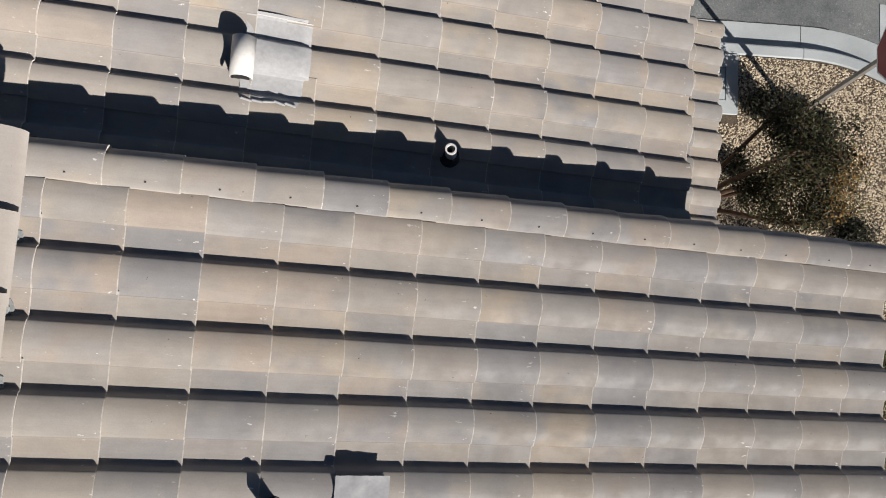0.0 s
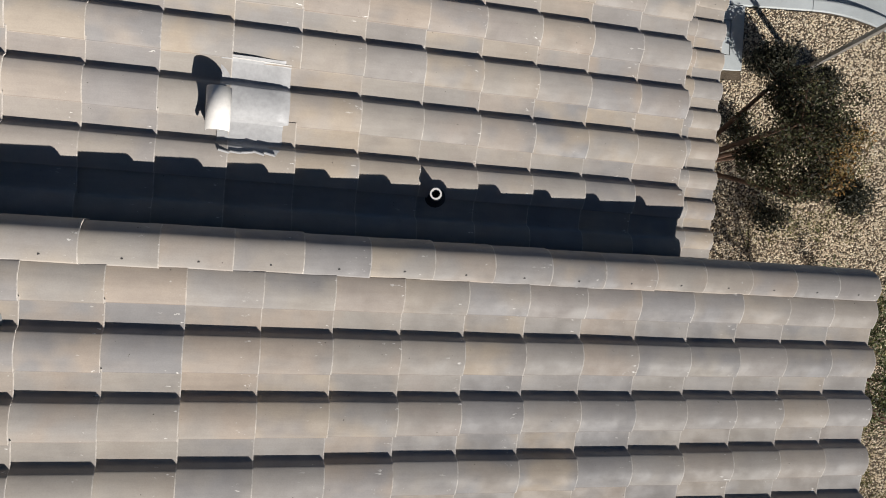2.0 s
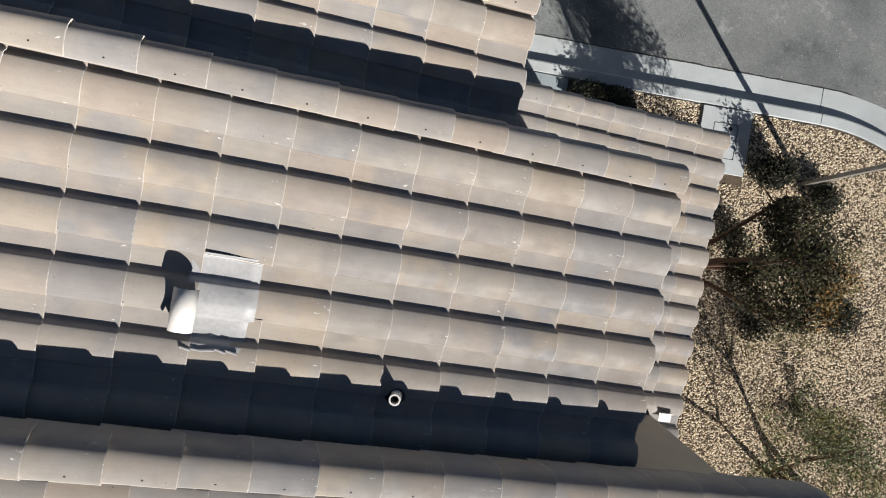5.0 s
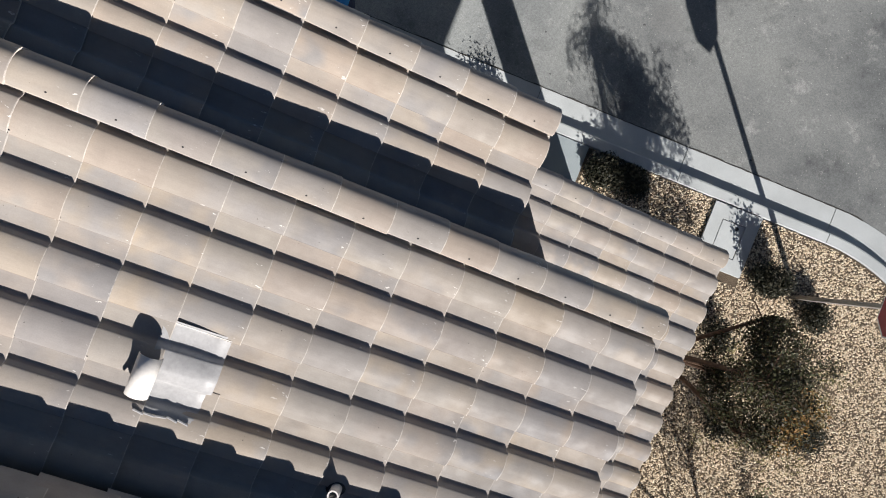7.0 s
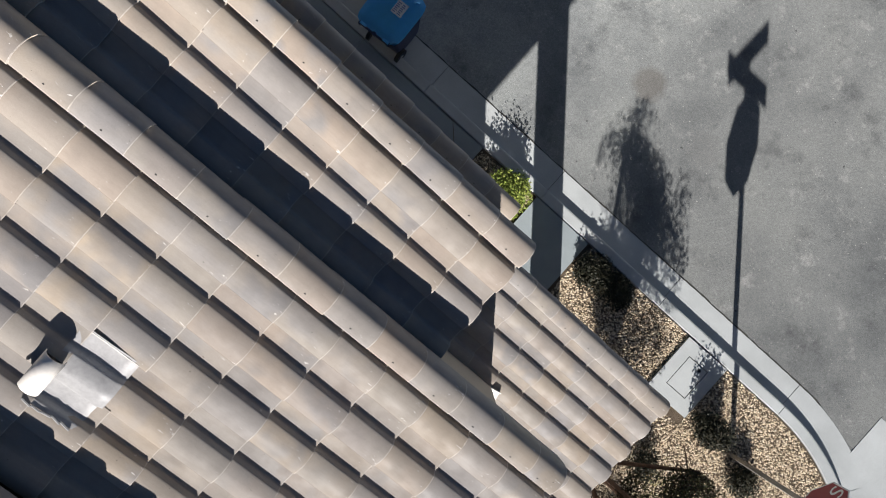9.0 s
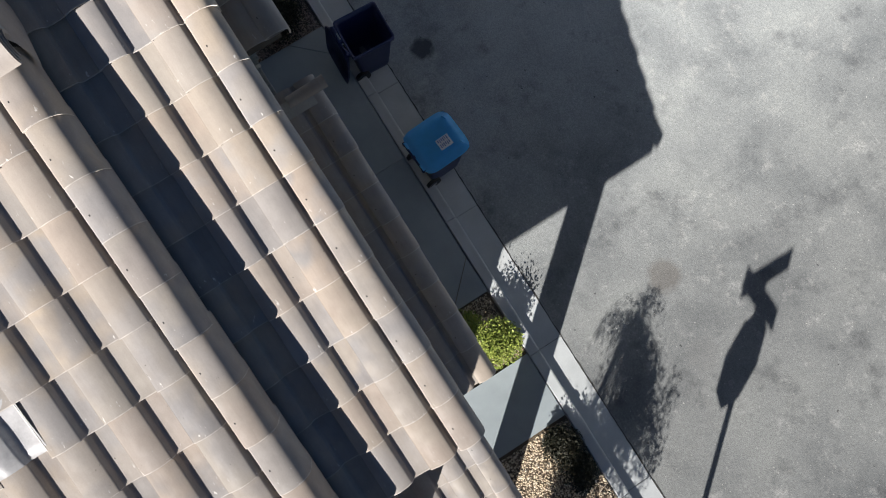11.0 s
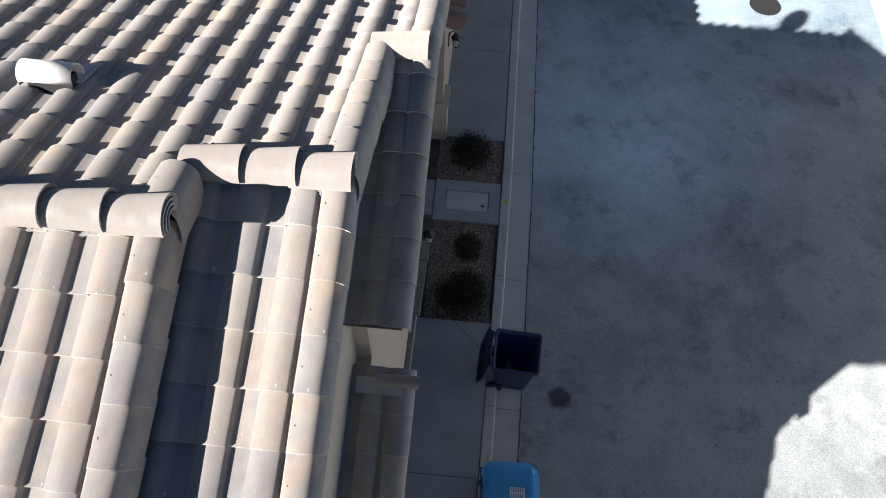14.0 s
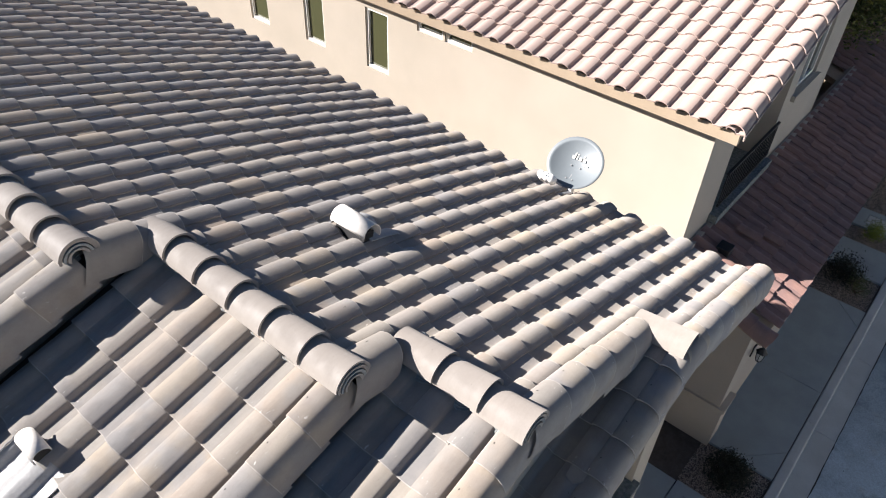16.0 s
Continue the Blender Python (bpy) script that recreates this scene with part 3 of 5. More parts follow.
def rake_west(y, x_top, x_end, up=0.004):
    x = x_top + 0.02
    while x > x_end + 0.22:
        put("rake_tile", ME_RAKE_W, west, Matrix.Translation((x, y, ZW + x / 3 + up)) @ WEST @ jitter(0.003, 0.6) @ Matrix.Diagonal((1, 1.18, 1.05, 1)))
        x -= P


rake(roof1, Z1, 0.735, [2.75 - 0.297 * k for k in range(15)])
rake(roof2, Z2, 2.57, [1.535] + [1.31 - 0.30 * k for k in range(12)])
rake(roof3, Z3, 3.48, steps(-0.73, 0.302, -6, 4))
rake(roof4, Z4, 3.82, steps(-2.48, P, -6, 0))
rake(groof1, ZG, 3.85, steps(0.28, P, -8, 0))
rake(groof2, ZG, 3.445, steps(2.75, P, -8, 0))
rake_west(0.73, R1, R2)
rake_west(2.575, R2, R3)
rake_west(3.48, R3, R4)
rake_west(3.79, R4, -6.75)

# ridge caps run along y
ME_RIDGE = cap_mesh("ridge_tile", M_RIDGE, 0.33, 0.138, arc=150.0, skirt=(0.03, 0.03))


def ridge(deck, x, z, y0, y1):
    y = y1
    while y > y0 + 0.12:
        put("ridge_tile", ME_RIDGE, deck, Matrix.Translation((x, y - 0.33, z)) @ Matrix.Rotation(math.pi / 2, 4, "Z") @ jitter(0.004, 0.8))
        y -= 0.33


ridge(roof1, R1 + 0.09, ZW + R1 / 3 + 0.02, -3.0, 0.80)
ridge(roof2, R2 + 0.09, ZW + R2 / 3 + 0.02, 0.66, 2.66)
ridge(roof3, R3 + 0.07, ZW + R3 / 3 + 0.02, 2.50, 3.56)
put("ridge_tile", ME_RIDGE, roof4, Matrix.Translation((R4, 3.44, ZW + R4 / 3 + 0.03)) @ Matrix.Rotation(math.pi / 2, 4, "Z") @ Matrix.Diagonal((1.2, 1, 1, 1)))


# top of the low shaded slope: flashing board and a cap laid across
board = part("flashing_board", box(bmesh.new(), -0.07, 0.07, -0.19, 0.19, 0.0, 0.012), rough_material("pale_flashing", (0.40, 0.385, 0.35), (0.46, 0.45, 0.41), 6.0, 60.0, 0.7, 0.2), groof1, "pale flashing board", Matrix.Translation((-2.39, 3.65, ZG + 2.39 / 3 + 0.075)) @ EAST)
across = cap_mesh("cap_tile", M_CAP, 0.30, 0.058, taper=0.006)
put("cap_tile", across, groof1, Matrix.Translation((-2.44, 3.68, ZG + 2.44 / 3 + 0.075)) @ Matrix.Rotation(math.pi / 2, 4, "Z"))

# walls: gable ends and sides of each storey
def gable(name, z0, ridge_x, x_east, x_west, y0, y1, zbase, label):
    prism_pts = [(x_west, zbase), (x_west, ZW + x_west / 3 - 0.21), (ridge_x, ZW + ridge_x / 3 - 0.21), (x_east, z0 - x_east / 3 - 0.21), (x_east, zbase)]
    return tagged(prism(name, prism_pts, y0, y1, M_STUCCO), label, "wall", kind="structure")


gable("wall_1", Z1, R1, 2.45, -6.3, -4.4, 0.62, 0.0, "cream stucco wall of the upper storey below the first gable")
gable("wall_2", Z2, R2, 1.22, -6.3, 0.62, 2.50, 0.0, "cream stucco wall below the second gable")
gable("wall_3", Z3, R3, 0.12, -6.3, 2.50, 3.40, 0.0, "cream stucco wall below the third gable")
gable("wall_4", Z4, R4, -2.72, -6.15, 3.402, 3.43, 0.0, "cream stucco wall of the front bay")
bay = new("bay_front")
tagged(bay, "cream stucco front of the bay round a deep window niche", "wall", kind="structure")
for a, b, c, d in ((-6.15, -2.72, 0.0, 3.30), (-6.15, -5.70, 3.30, 5.0), (-3.90, -2.72, 3.30, 5.0)):
    boxed("wall", a, b, 3.432, 3.53, c, d, M_STUCCO, bay)
prism("wall", [(-6.15, 5.0), (-6.15, ZW - 6.15 / 3 - 0.21), (R4, ZW + R4 / 3 - 0.21), (-2.72, Z4 + 2.72 / 3 - 0.21), (-2.72, 5.0)], 3.432, 3.53, M_STUCCO, bay)
M_SILL = rough_material("mottled_grey_sill", (0.14, 0.155, 0.145), (0.33, 0.345, 0.32), 22.0, 120.0, 0.9, 0.6, 0.008)
boxed("window_sill", -5.76, -3.84, 3.532, 3.62, 3.20, 3.30, M_SILL, bay, "mottled grey stone window sill", 0.008)
boxed("sill_top", -5.696, -3.904, 3.432, 3.532, 3.302, 3.31, M_SILL, bay)
porch = prism("wall_5", [(-2.72, 0.0), (-2.72, ZG + 2.72 / 3 - 0.21), (0.05, ZG - 0.05 / 3 - 0.21), (0.05, 0.0)], 3.40, 3.53, M_STUCCO)
tagged(porch, "cream stucco wall of the ground floor at the street", "wall", kind="structure")
# open porch under the low corner roof: one column and two headers
column = boxed("porch_column", 1.89, 2.22, 2.85, 3.18, 0.0, 2.75, M_STUCCO, bevel=0.01)
tagged(column, "square cream stucco column of the open porch", "column", kind="structure")
head1 = prism("porch_header", [(1.89, 2.75), (1.89, ZG - 1.89 / 3 - 0.22), (2.22, ZG - 2.22 / 3 - 0.22), (2.22, 2.75)], 0.62, 3.18, M_STUCCO)
tagged(head1, "cream stucco header beam over the porch's side opening", "beam", kind="structure")
head2 = prism("porch_header_front", [(0.12, 2.75), (0.12, ZG - 0.12 / 3 - 0.22), (1.888, ZG - 1.888 / 3 - 0.22), (1.888, 2.75)], 2.90, 3.18, M_STUCCO)
tagged(head2, "cream stucco header beam over the porch's street opening", "beam", kind="structure")
porch_floor = boxed("floor", 1.505, 2.6, 0.6, 3.2, -0.2, 0.004, M_CONCRETE)
tagged(porch_floor, "grey concrete porch floor", "floor", kind="structure")

# front bay: a narrow gable window with its sill, and a stucco base with a ledge along the street front
win = new("window_1")
tagged(win, "dark window deep in the front bay's niche", "window", kind="structure")
boxed("pane", -5.55, -4.05, 3.434, 3.439, 3.42, 4.92, plain("dark_gable_glass", (0.03, 0.03, 0.028), 0.1, 0.0, 0.15, 3.0), win)
for a, b, c, d in ((-5.60, -5.55, 3.37, 4.97), (-4.05, -4.0, 3.37, 4.97), (-5.55, -4.05, 4.92, 4.97), (-5.55, -4.05, 3.37, 3.42)):
    boxed("window_frame", a, b, 3.434, 3.46, c, d, M_STUCCO, win)
base = boxed("wall_base", -6.2, -2.74, 3.532, 3.57, 0.0, 0.92, M_STUCCO, bevel=0.01)
tagged(base, "thickened cream stucco base of the front bay", "wall", kind="structure")
for a, b, y1 in ((-6.5, -6.12, 3.70), (-6.11, -5.62, 3.68), (-5.61, -5.15, 3.67), (-5.14, -2.72, 3.615)):
    ledge = boxed("trim", a, b, 3.40 if a < -6.2 else 3.532, y1, 0.922, 1.0, M_SILL, bevel=0.012)
    tagged(ledge, "grey stone ledge along the stucco base", "trim", kind="structure")

# ---- the neighbouring house ----
NX, NE_X, NE_Z, NY = -9.0, -8.75, 6.22, 2.30      # wall, eave and front of the upper storey
M_STUCCO_N = rough_material("pale_yellow_stucco", (0.475, 0.42, 0.345), (0.53, 0.47, 0.39), 0.9, 120.0, 0.92, 0.45, 0.007)
M_GLASS = plain("dark_window_glass", (0.05, 0.053, 0.024), 0.06, 0.0, 0.15, 3.0, 0.6)
M_FRAME = plain("white_window_frame", (0.72, 0.70, 0.65), 0.45, 0.0, 0.2)
M_IRON = plain("black_iron", (0.02, 0.02, 0.022), 0.5, 0.2, 0.3)
house = new("neighbour_house")
tagged(house, "tall cream stucco house with a rose tiled roof", "house")
WINDOWS = [(-4.06, -3.52, 4.76, 5.86), (-5.70, -5.16, 4.74, 5.86), (-7.36, -6.80, 4.68, 5.84), (-2.86, -2.30, 5.80, 5.99), (-2.26, -1.70, 5.80, 5.99)]


def wall_x(name, x0, x1, y0, y1, z0, z1, holes, mat, parent):
    """A wall across x with openings (y0, y1, z0, z1) right through it."""
    ys = sorted({y0, y1, *[h[0] for h in holes], *[h[1] for h in holes]})
    zs = sorted({z0, z1, *[h[2] for h in holes], *[h[3] for h in holes]})
    bm = bmesh.new()
    def inside(y, z):
        return any(h[0] < y < h[1] and h[2] < z < h[3] for h in holes)
    def quad(*p):
        bm.faces.new([bm.verts.new(q) for q in p])
    for a, b in zip(ys, ys[1:]):
        for c, d in zip(zs, zs[1:]):
            if not inside((a + b) / 2, (c + d) / 2):
                for x in (x0, x1):
                    quad((x, a, c), (x, b, c), (x, b, d), (x, a, d))
    for a, b, c, d in holes + [(y0, y1, z0, z1)]:
        for p, q in (((a, c), (b, c)), ((b, c), (b, d)), ((b, d), (a, d)), ((a, d), (a, c))):
            quad((x0, *p), (x1, *p), (x1, *q), (x0, *q))
    bmesh.ops.remove_doubles(bm, verts=bm.verts, dist=1e-5)
    return part(name, bm, mat, parent)


wall_x("wall", NX - 0.22, NX, -16.0, NY, 0.0, NE_Z - 0.10, WINDOWS, M_STUCCO_N, house)
for y0, y1, z0, z1 in WINDOWS:
    w = new("window")
    w.parent = house
    bm = bmesh.new()
    t = 0.045
    for a, b, c, d in ((y0, y1, z0, z0 + t), (y0, y1, z1 - t, z1), (y0, y0 + t, z0 + t, z1 - t), (y1 - t, y1, z0 + t, z1 - t)):
        box(bm, NX - 0.12, NX - 0.03, a, b, c, d)
    part("frame", bm, M_FRAME, w, "white window frame")
    boxed("pane", NX - 0.09, NX - 0.08, y0 + t, y1 - t, z0 + t, z1 - t, M_GLASS, w, "dark window pane")
    boxed("blind", NX - 0.19, NX - 0.17, y0 + 0.01, y1 - 0.01, z0, z1, M_TRIM, w, "drawn tan blind")
# front of the upper storey with the balcony recess
boxed("front_wall", -10.0, NX - 0.222, NY - 0.25, NY, 0.0, NE_Z + 0.05, M_STUCCO_N, house)
boxed("front_wall", -12.05, -10.002, NY - 1.3, NY - 1.1, 3.4, 6.45, M_STUCCO_N, house, "shaded back wall of the balcony recess")
boxed("front_wall", -12.5, -12.052, NY - 1.3, NY, 0.0, 7.1, M_STUCCO_N, house)
boxed("front_wall", -14.6, -12.502, NY - 0.25, NY - 0.002, 0.0, 5.25, M_STUCCO_N, house)
boxed("front_wall", -14.6, -13.55, NY - 0.25, NY - 0.002, 5.25, 6.6, M_STUCCO_N, house)
boxed("front_wall", -13.55, -12.502, NY - 0.25, NY - 0.002, 6.35, 6.6, M_STUCCO_N, house)
fw = new("window")
fw.parent = house
for a, b, c, d in ((-13.55, -13.48, 5.25, 6.35), (-12.575, -12.505, 5.25, 6.35), (-13.48, -12.575, 6.28, 6.35), (-13.48, -12.575, 5.25, 5.32), (-13.05, -13.0, 5.32, 6.28)):
    boxed("frame", a, b, NY - 0.12, NY - 0.05, c, d, M_FRAME, fw, "white window frame")
boxed("pane", -13.48, -12.575, NY - 0.10, NY - 0.09, 5.32, 6.28, M_GLASS, fw, "dark window pane")
boxed("sill", -13.65, -12.42, NY, NY + 0.07, 5.14, 5.24, M_STUCCO_N, fw, "stucco window sill")
boxed("balcony_ledge", -12.10, -9.92, NY - 1.1, NY + 0.14, 4.08, 4.22, M_SILL, house, "grey weathered balcony ledge")
rail = new("balcony_rail")
rail.parent = house
boxed("top_rail", -12.04, -10.02, NY + 0.03, NY + 0.07, 4.90, 4.94, M_IRON, rail)
boxed("bottom_rail", -12.04, -10.02, NY + 0.035, NY + 0.065, 4.32, 4.35, M_IRON, rail)
for i in range(21):
    x = -12.03 + 0.1 * i
    boxed("baluster", x - 0.008, x + 0.008, NY + 0.042, NY + 0.058, 4.35, 4.90, M_IRON, rail)
# rose roof: rises away from the eave
part("fascia", box(bmesh.new(), NE_X - 0.12, NE_X - 0.05, -16.0, NY + 0.32, NE_Z - 0.14, NE_Z + 0.03), M_TRIM, house, "tan painted fascia board")
N_TOP = -12.6
prism("soffit", [(NE_X - 0.12, NE_Z - 0.14), (NE_X - 0.12, NE_Z), (N_TOP, NE_Z + (NE_X - 0.12 - N_TOP) / 3), (N_TOP, NE_Z - 0.14 + (NE_X - 0.12 - N_TOP) / 3)], -16.0, NY + 0.30, M_TRIM, house)
prism("back_slope", [(N_TOP, NE_Z - 0.14 + (NE_X - N_TOP) / 3), (N_TOP, NE_Z + (NE_X - N_TOP) / 3), (-17, NE_Z - 0.2), (-17, NE_Z - 0.34)], -16.0, NY + 0.30, M_BROWN, house)
v, f, k = tile_geometry(COURSE)
ZN = NE_Z + NE_X / 3 + 0.04
nroof = new("roof")
nroof.parent = house
near_n, far_n = [], []
for j in range(60):
    y = NY - 0.02 - 0.3 * j
    for c in range(13):
        x = NE_X + 0.02 - P * c
        m = Matrix.Translation((x - P, y, ZN - (x - P) / 3)) @ EAST @ jitter()
        (near_n if j < 22 else far_n).append(m)
ME_ROSE = tile_mesh("roof_tile", tile_material("rose_tile", ROSE, dirt=0.3))
for m in near_n[:290]:
    put("roof_tile", ME_ROSE, nroof, m)
joined("roof_tiles_beyond", v, f, k, near_n[290:] + far_n, M_ROSE, nroof)
ME_ROSE_CAP = cap_mesh("rake_tile", ME_ROSE.materials[0], COURSE, 0.125, skirt=(0.0, 0.10))
for c in range(12):
    x = NE_X + 0.03 - P * c
    put("rake_tile", ME_ROSE_CAP, nroof, Matrix.Translation((x - P, NY + 0.27, ZN - (x - P) / 3 + 0.03)) @ EAST @ jitter())
for c in range(9):
    x = N_TOP - P * c
    put("rake_tile", ME_ROSE_CAP, nroof, Matrix.Translation((x, NY + 0.27, ZN - N_TOP / 3 - (N_TOP - x) / 3 + 0.03)) @ WEST @ jitter())
ME_ROSE_RIDGE = cap_mesh("ridge_tile", ME_ROSE.materials[0], 0.36, 0.15, arc=150.0, skirt=(0.03, 0.03))
for i in range(6):
    put("ridge_tile", ME_ROSE_RIDGE, nroof, Matrix.Translation((N_TOP, NY + 0.05 - 0.36 * i, ZN - N_TOP / 3 + 0.05)) @ Matrix.Rotation(math.pi / 2, 4, "Z") @ jitter())
# low brown roof on the street side
low = new("porch_roof")
low.parent = house
LZ, LY = 3.50, 3.93                     # eave
SOUTH = Matrix.Rotation(math.pi / 2, 4, "Z") @ EAST
v2, f2, k2 = tile_geometry(COURSE)
lows_near, lows = [], []
for i in range(28):
    x = -8.95 - 0.3 * i
    for c in range(5):
        y = LY - P * (c + 1)
        m = Matrix.Translation((x, y, LZ + P * (c + 1) / 3)) @ SOUTH @ jitter(0.004, 0.6)
        (lows_near if i < 30 else lows).append(m)
ME_BROWN = tile_mesh("roof_tile", tile_material("brown_tile", BROWN, dirt=0.4))
for m in lows_near:
    put("roof_tile", ME_BROWN, low, m)
bm = bmesh.new()
vs = [bm.verts.new(p) for x in (-17.35, -8.78) for p in ((x, LY - 0.08, LZ - 0.16), (x, LY - 0.08, LZ - 0.03), (x, LY - 1.70, LZ + 0.51), (x, LY - 1.70, LZ + 0.38))]
for q in ((0, 1, 2, 3), (7, 6, 5, 4), (0, 4, 5, 1), (1, 5, 6, 2), (2, 6, 7, 3), (3, 7, 4, 0)):
    bm.faces.new([vs[i] for i in q])
part("roof_deck", bm, M_TRIM, low)
ME_BROWN_CAP = cap_mesh("rake_tile", ME_BROWN.materials[0], COURSE, 0.115, skirt=(0.10, 0.0))
for c in range(5):
    y = LY + 0.02 - P * (c + 1)
    put("rake_tile", ME_BROWN_CAP, low, Matrix.Translation((-17.33, y, LZ + P * (c + 1) / 3 + 0.03)) @ SOUTH @ jitter())
    put("rake_tile", ME_BROWN_CAP, low, Matrix.Translation((-8.78, y, LZ + P * (c + 1) / 3 + 0.03)) @ SOUTH @ jitter())
boxed("flashing", -17.3, NX + 0.03, NY + 0.002, NY + 0.10, LZ + 0.40, LZ + 0.56, M_STUCCO_N, house, "stucco kick at the foot of the wall")
boxed("roof_vent", -9.72, -9.50, 2.66, 2.86, LZ + 0.40, LZ + 0.54, M_IRON, house, "small black roof vent")
# the next porch roof, a step lower
step_roof = new("porch_roof_beyond")
step_roof.parent = house
for i in range(14):
    for c in range(6):
        y = LY - 0.6 - P * (c + 1)
        put("roof_tile", ME_BROWN, step_roof, Matrix.Translation((-17.85 - 0.3 * i, y, LZ - 0.32 + P * (c + 1) / 3)) @ SOUTH @ jitter(0.004, 0.6))
bm = bmesh.new()
vs = [bm.verts.new(p) for x in (-21.9, -17.5) for p in ((x, LY - 0.68, LZ - 0.48), (x, LY - 0.68, LZ - 0.35), (x, LY - 2.6, LZ + 0.29), (x, LY - 2.6, LZ + 0.16))]
for q in ((0, 1, 2, 3), (7, 6, 5, 4), (0, 4, 5, 1), (1, 5, 6, 2), (2, 6, 7, 3), (3, 7, 4, 0)):
    bm.faces.new([vs[i] for i in q])
part("roof_deck", bm, M_TRIM, step_roof)
boxed("lower_wall", -21.6, -17.21, NY - 0.6, 3.0, 0.0, LZ - 0.45, M_STUCCO_N, house)
# unseen block behind the house, added to shade the road further along
boxed("upper_wall", -18.6, -17.02, -9.0, 1.2, 0.0, 5.9, M_STUCCO_N, house)
prism("upper_roof", [(-18.9, 5.9), (-17.9, 6.25), (-16.9, 5.98), (-16.9, 5.86), (-18.9, 5.78)], -9.3, 1.5, M_BROWN, house)
for x, y, lift in ((-10.05, 2.95, 0.07), (-10.35, 3.25, 0.06)):
    put("loose_tile", ME_BROWN, low, Matrix.Translation((x, y - 0.2, LZ + (LY - y + 0.2) / 3 + lift)) @ SOUTH @ pose(0, 0, 0, 2, -3, 4))
# lower storey
boxed("lower_wall", -17.2, -9.52, NY - 0.2, 3.62, 0.0, LZ - 0.1, M_STUCCO_N, house)
boxed("wainscot", -9.95, -9.50, NY, 3.70, 0.0, 0.95, M_STUCCO, house, "thickened cream stucco base")
boxed("wainscot_cap", -9.98, -9.47, NY, 3.73, 0.95, 1.02, M_STUCCO, house)

# ---- wall lantern ----
def wall_lantern(x, y, z):
    e = new("wall_lantern")
    e.matrix_basis = Matrix.Translation((x, y, z))
    tagged(e, "black iron wall lantern with clear glass beside a doorway", "lamp", group="wall lanterns")
    boxed("back_plate", -0.05, 0.05, -0.14, -0.12, -0.12, 0.12, M_IRON, e)
    bm = bmesh.new()
    for i in range(8):
        a, b = math.pi * i / 8, math.pi * (i + 1) / 8
        rod(bm, (0, -0.12 + 0.06 * (1 - math.cos(a)), 0.10 + 0.09 * math.sin(a)), (0, -0.12 + 0.06 * (1 - math.cos(b)), 0.10 + 0.09 * math.sin(b)), 0.008, 6)
    part("arm", bm, M_IRON, e)
    bm = bmesh.new()
    rod(bm, (0, 0, 0.06), (0, 0, 0.15), 0.10, 6, 0.02)
    part("hood", bm, M_IRON, e)
    bm = bmesh.new()
    rod(bm, (0, 0, -0.12), (0, 0, 0.06), 0.05, 6, 0.08)
    g = part("glass", bm, plain("lantern_glass", (0.55, 0.56, 0.55), 0.1, 0.0, 0.2), e, "pale frosted lantern glass")
    bm = bmesh.new()
    for i in range(6):
        a = i * math.pi / 3
        rod(bm, (0.052 * math.cos(a), 0.052 * math.sin(a), -0.12), (0.082 * math.cos(a), 0.082 * math.sin(a), 0.06), 0.006, 5)
    rod(bm, (0, 0, -0.14), (0, 0, -0.12), 0.055, 6)
    part("cage", bm, M_IRON, e)
    return e


lantern = wall_lantern(-10.15, 3.78, 1.95)
copy_thing(lantern, Matrix.Translation((-6.0, 3.72, 1.9)))

# ---- things on the roof ----
M_METAL = rough_material("dull_galvanised_sheet", (0.365, 0.362, 0.358), (0.45, 0.446, 0.44), 7.0, 40.0, 0.45, 0.15, 0.006)
M_WHITE = plain("chalky_white_paint", (0.68, 0.65, 0.60), 0.55, 0.0, 0.3, 40.0)
M_DARK = plain("hollow_shade", (0.012, 0.012, 0.013), 0.9)
M_PVC = plain("white_plastic_pipe", (0.62, 0.60, 0.57), 0.4, 0.0, 0.2)


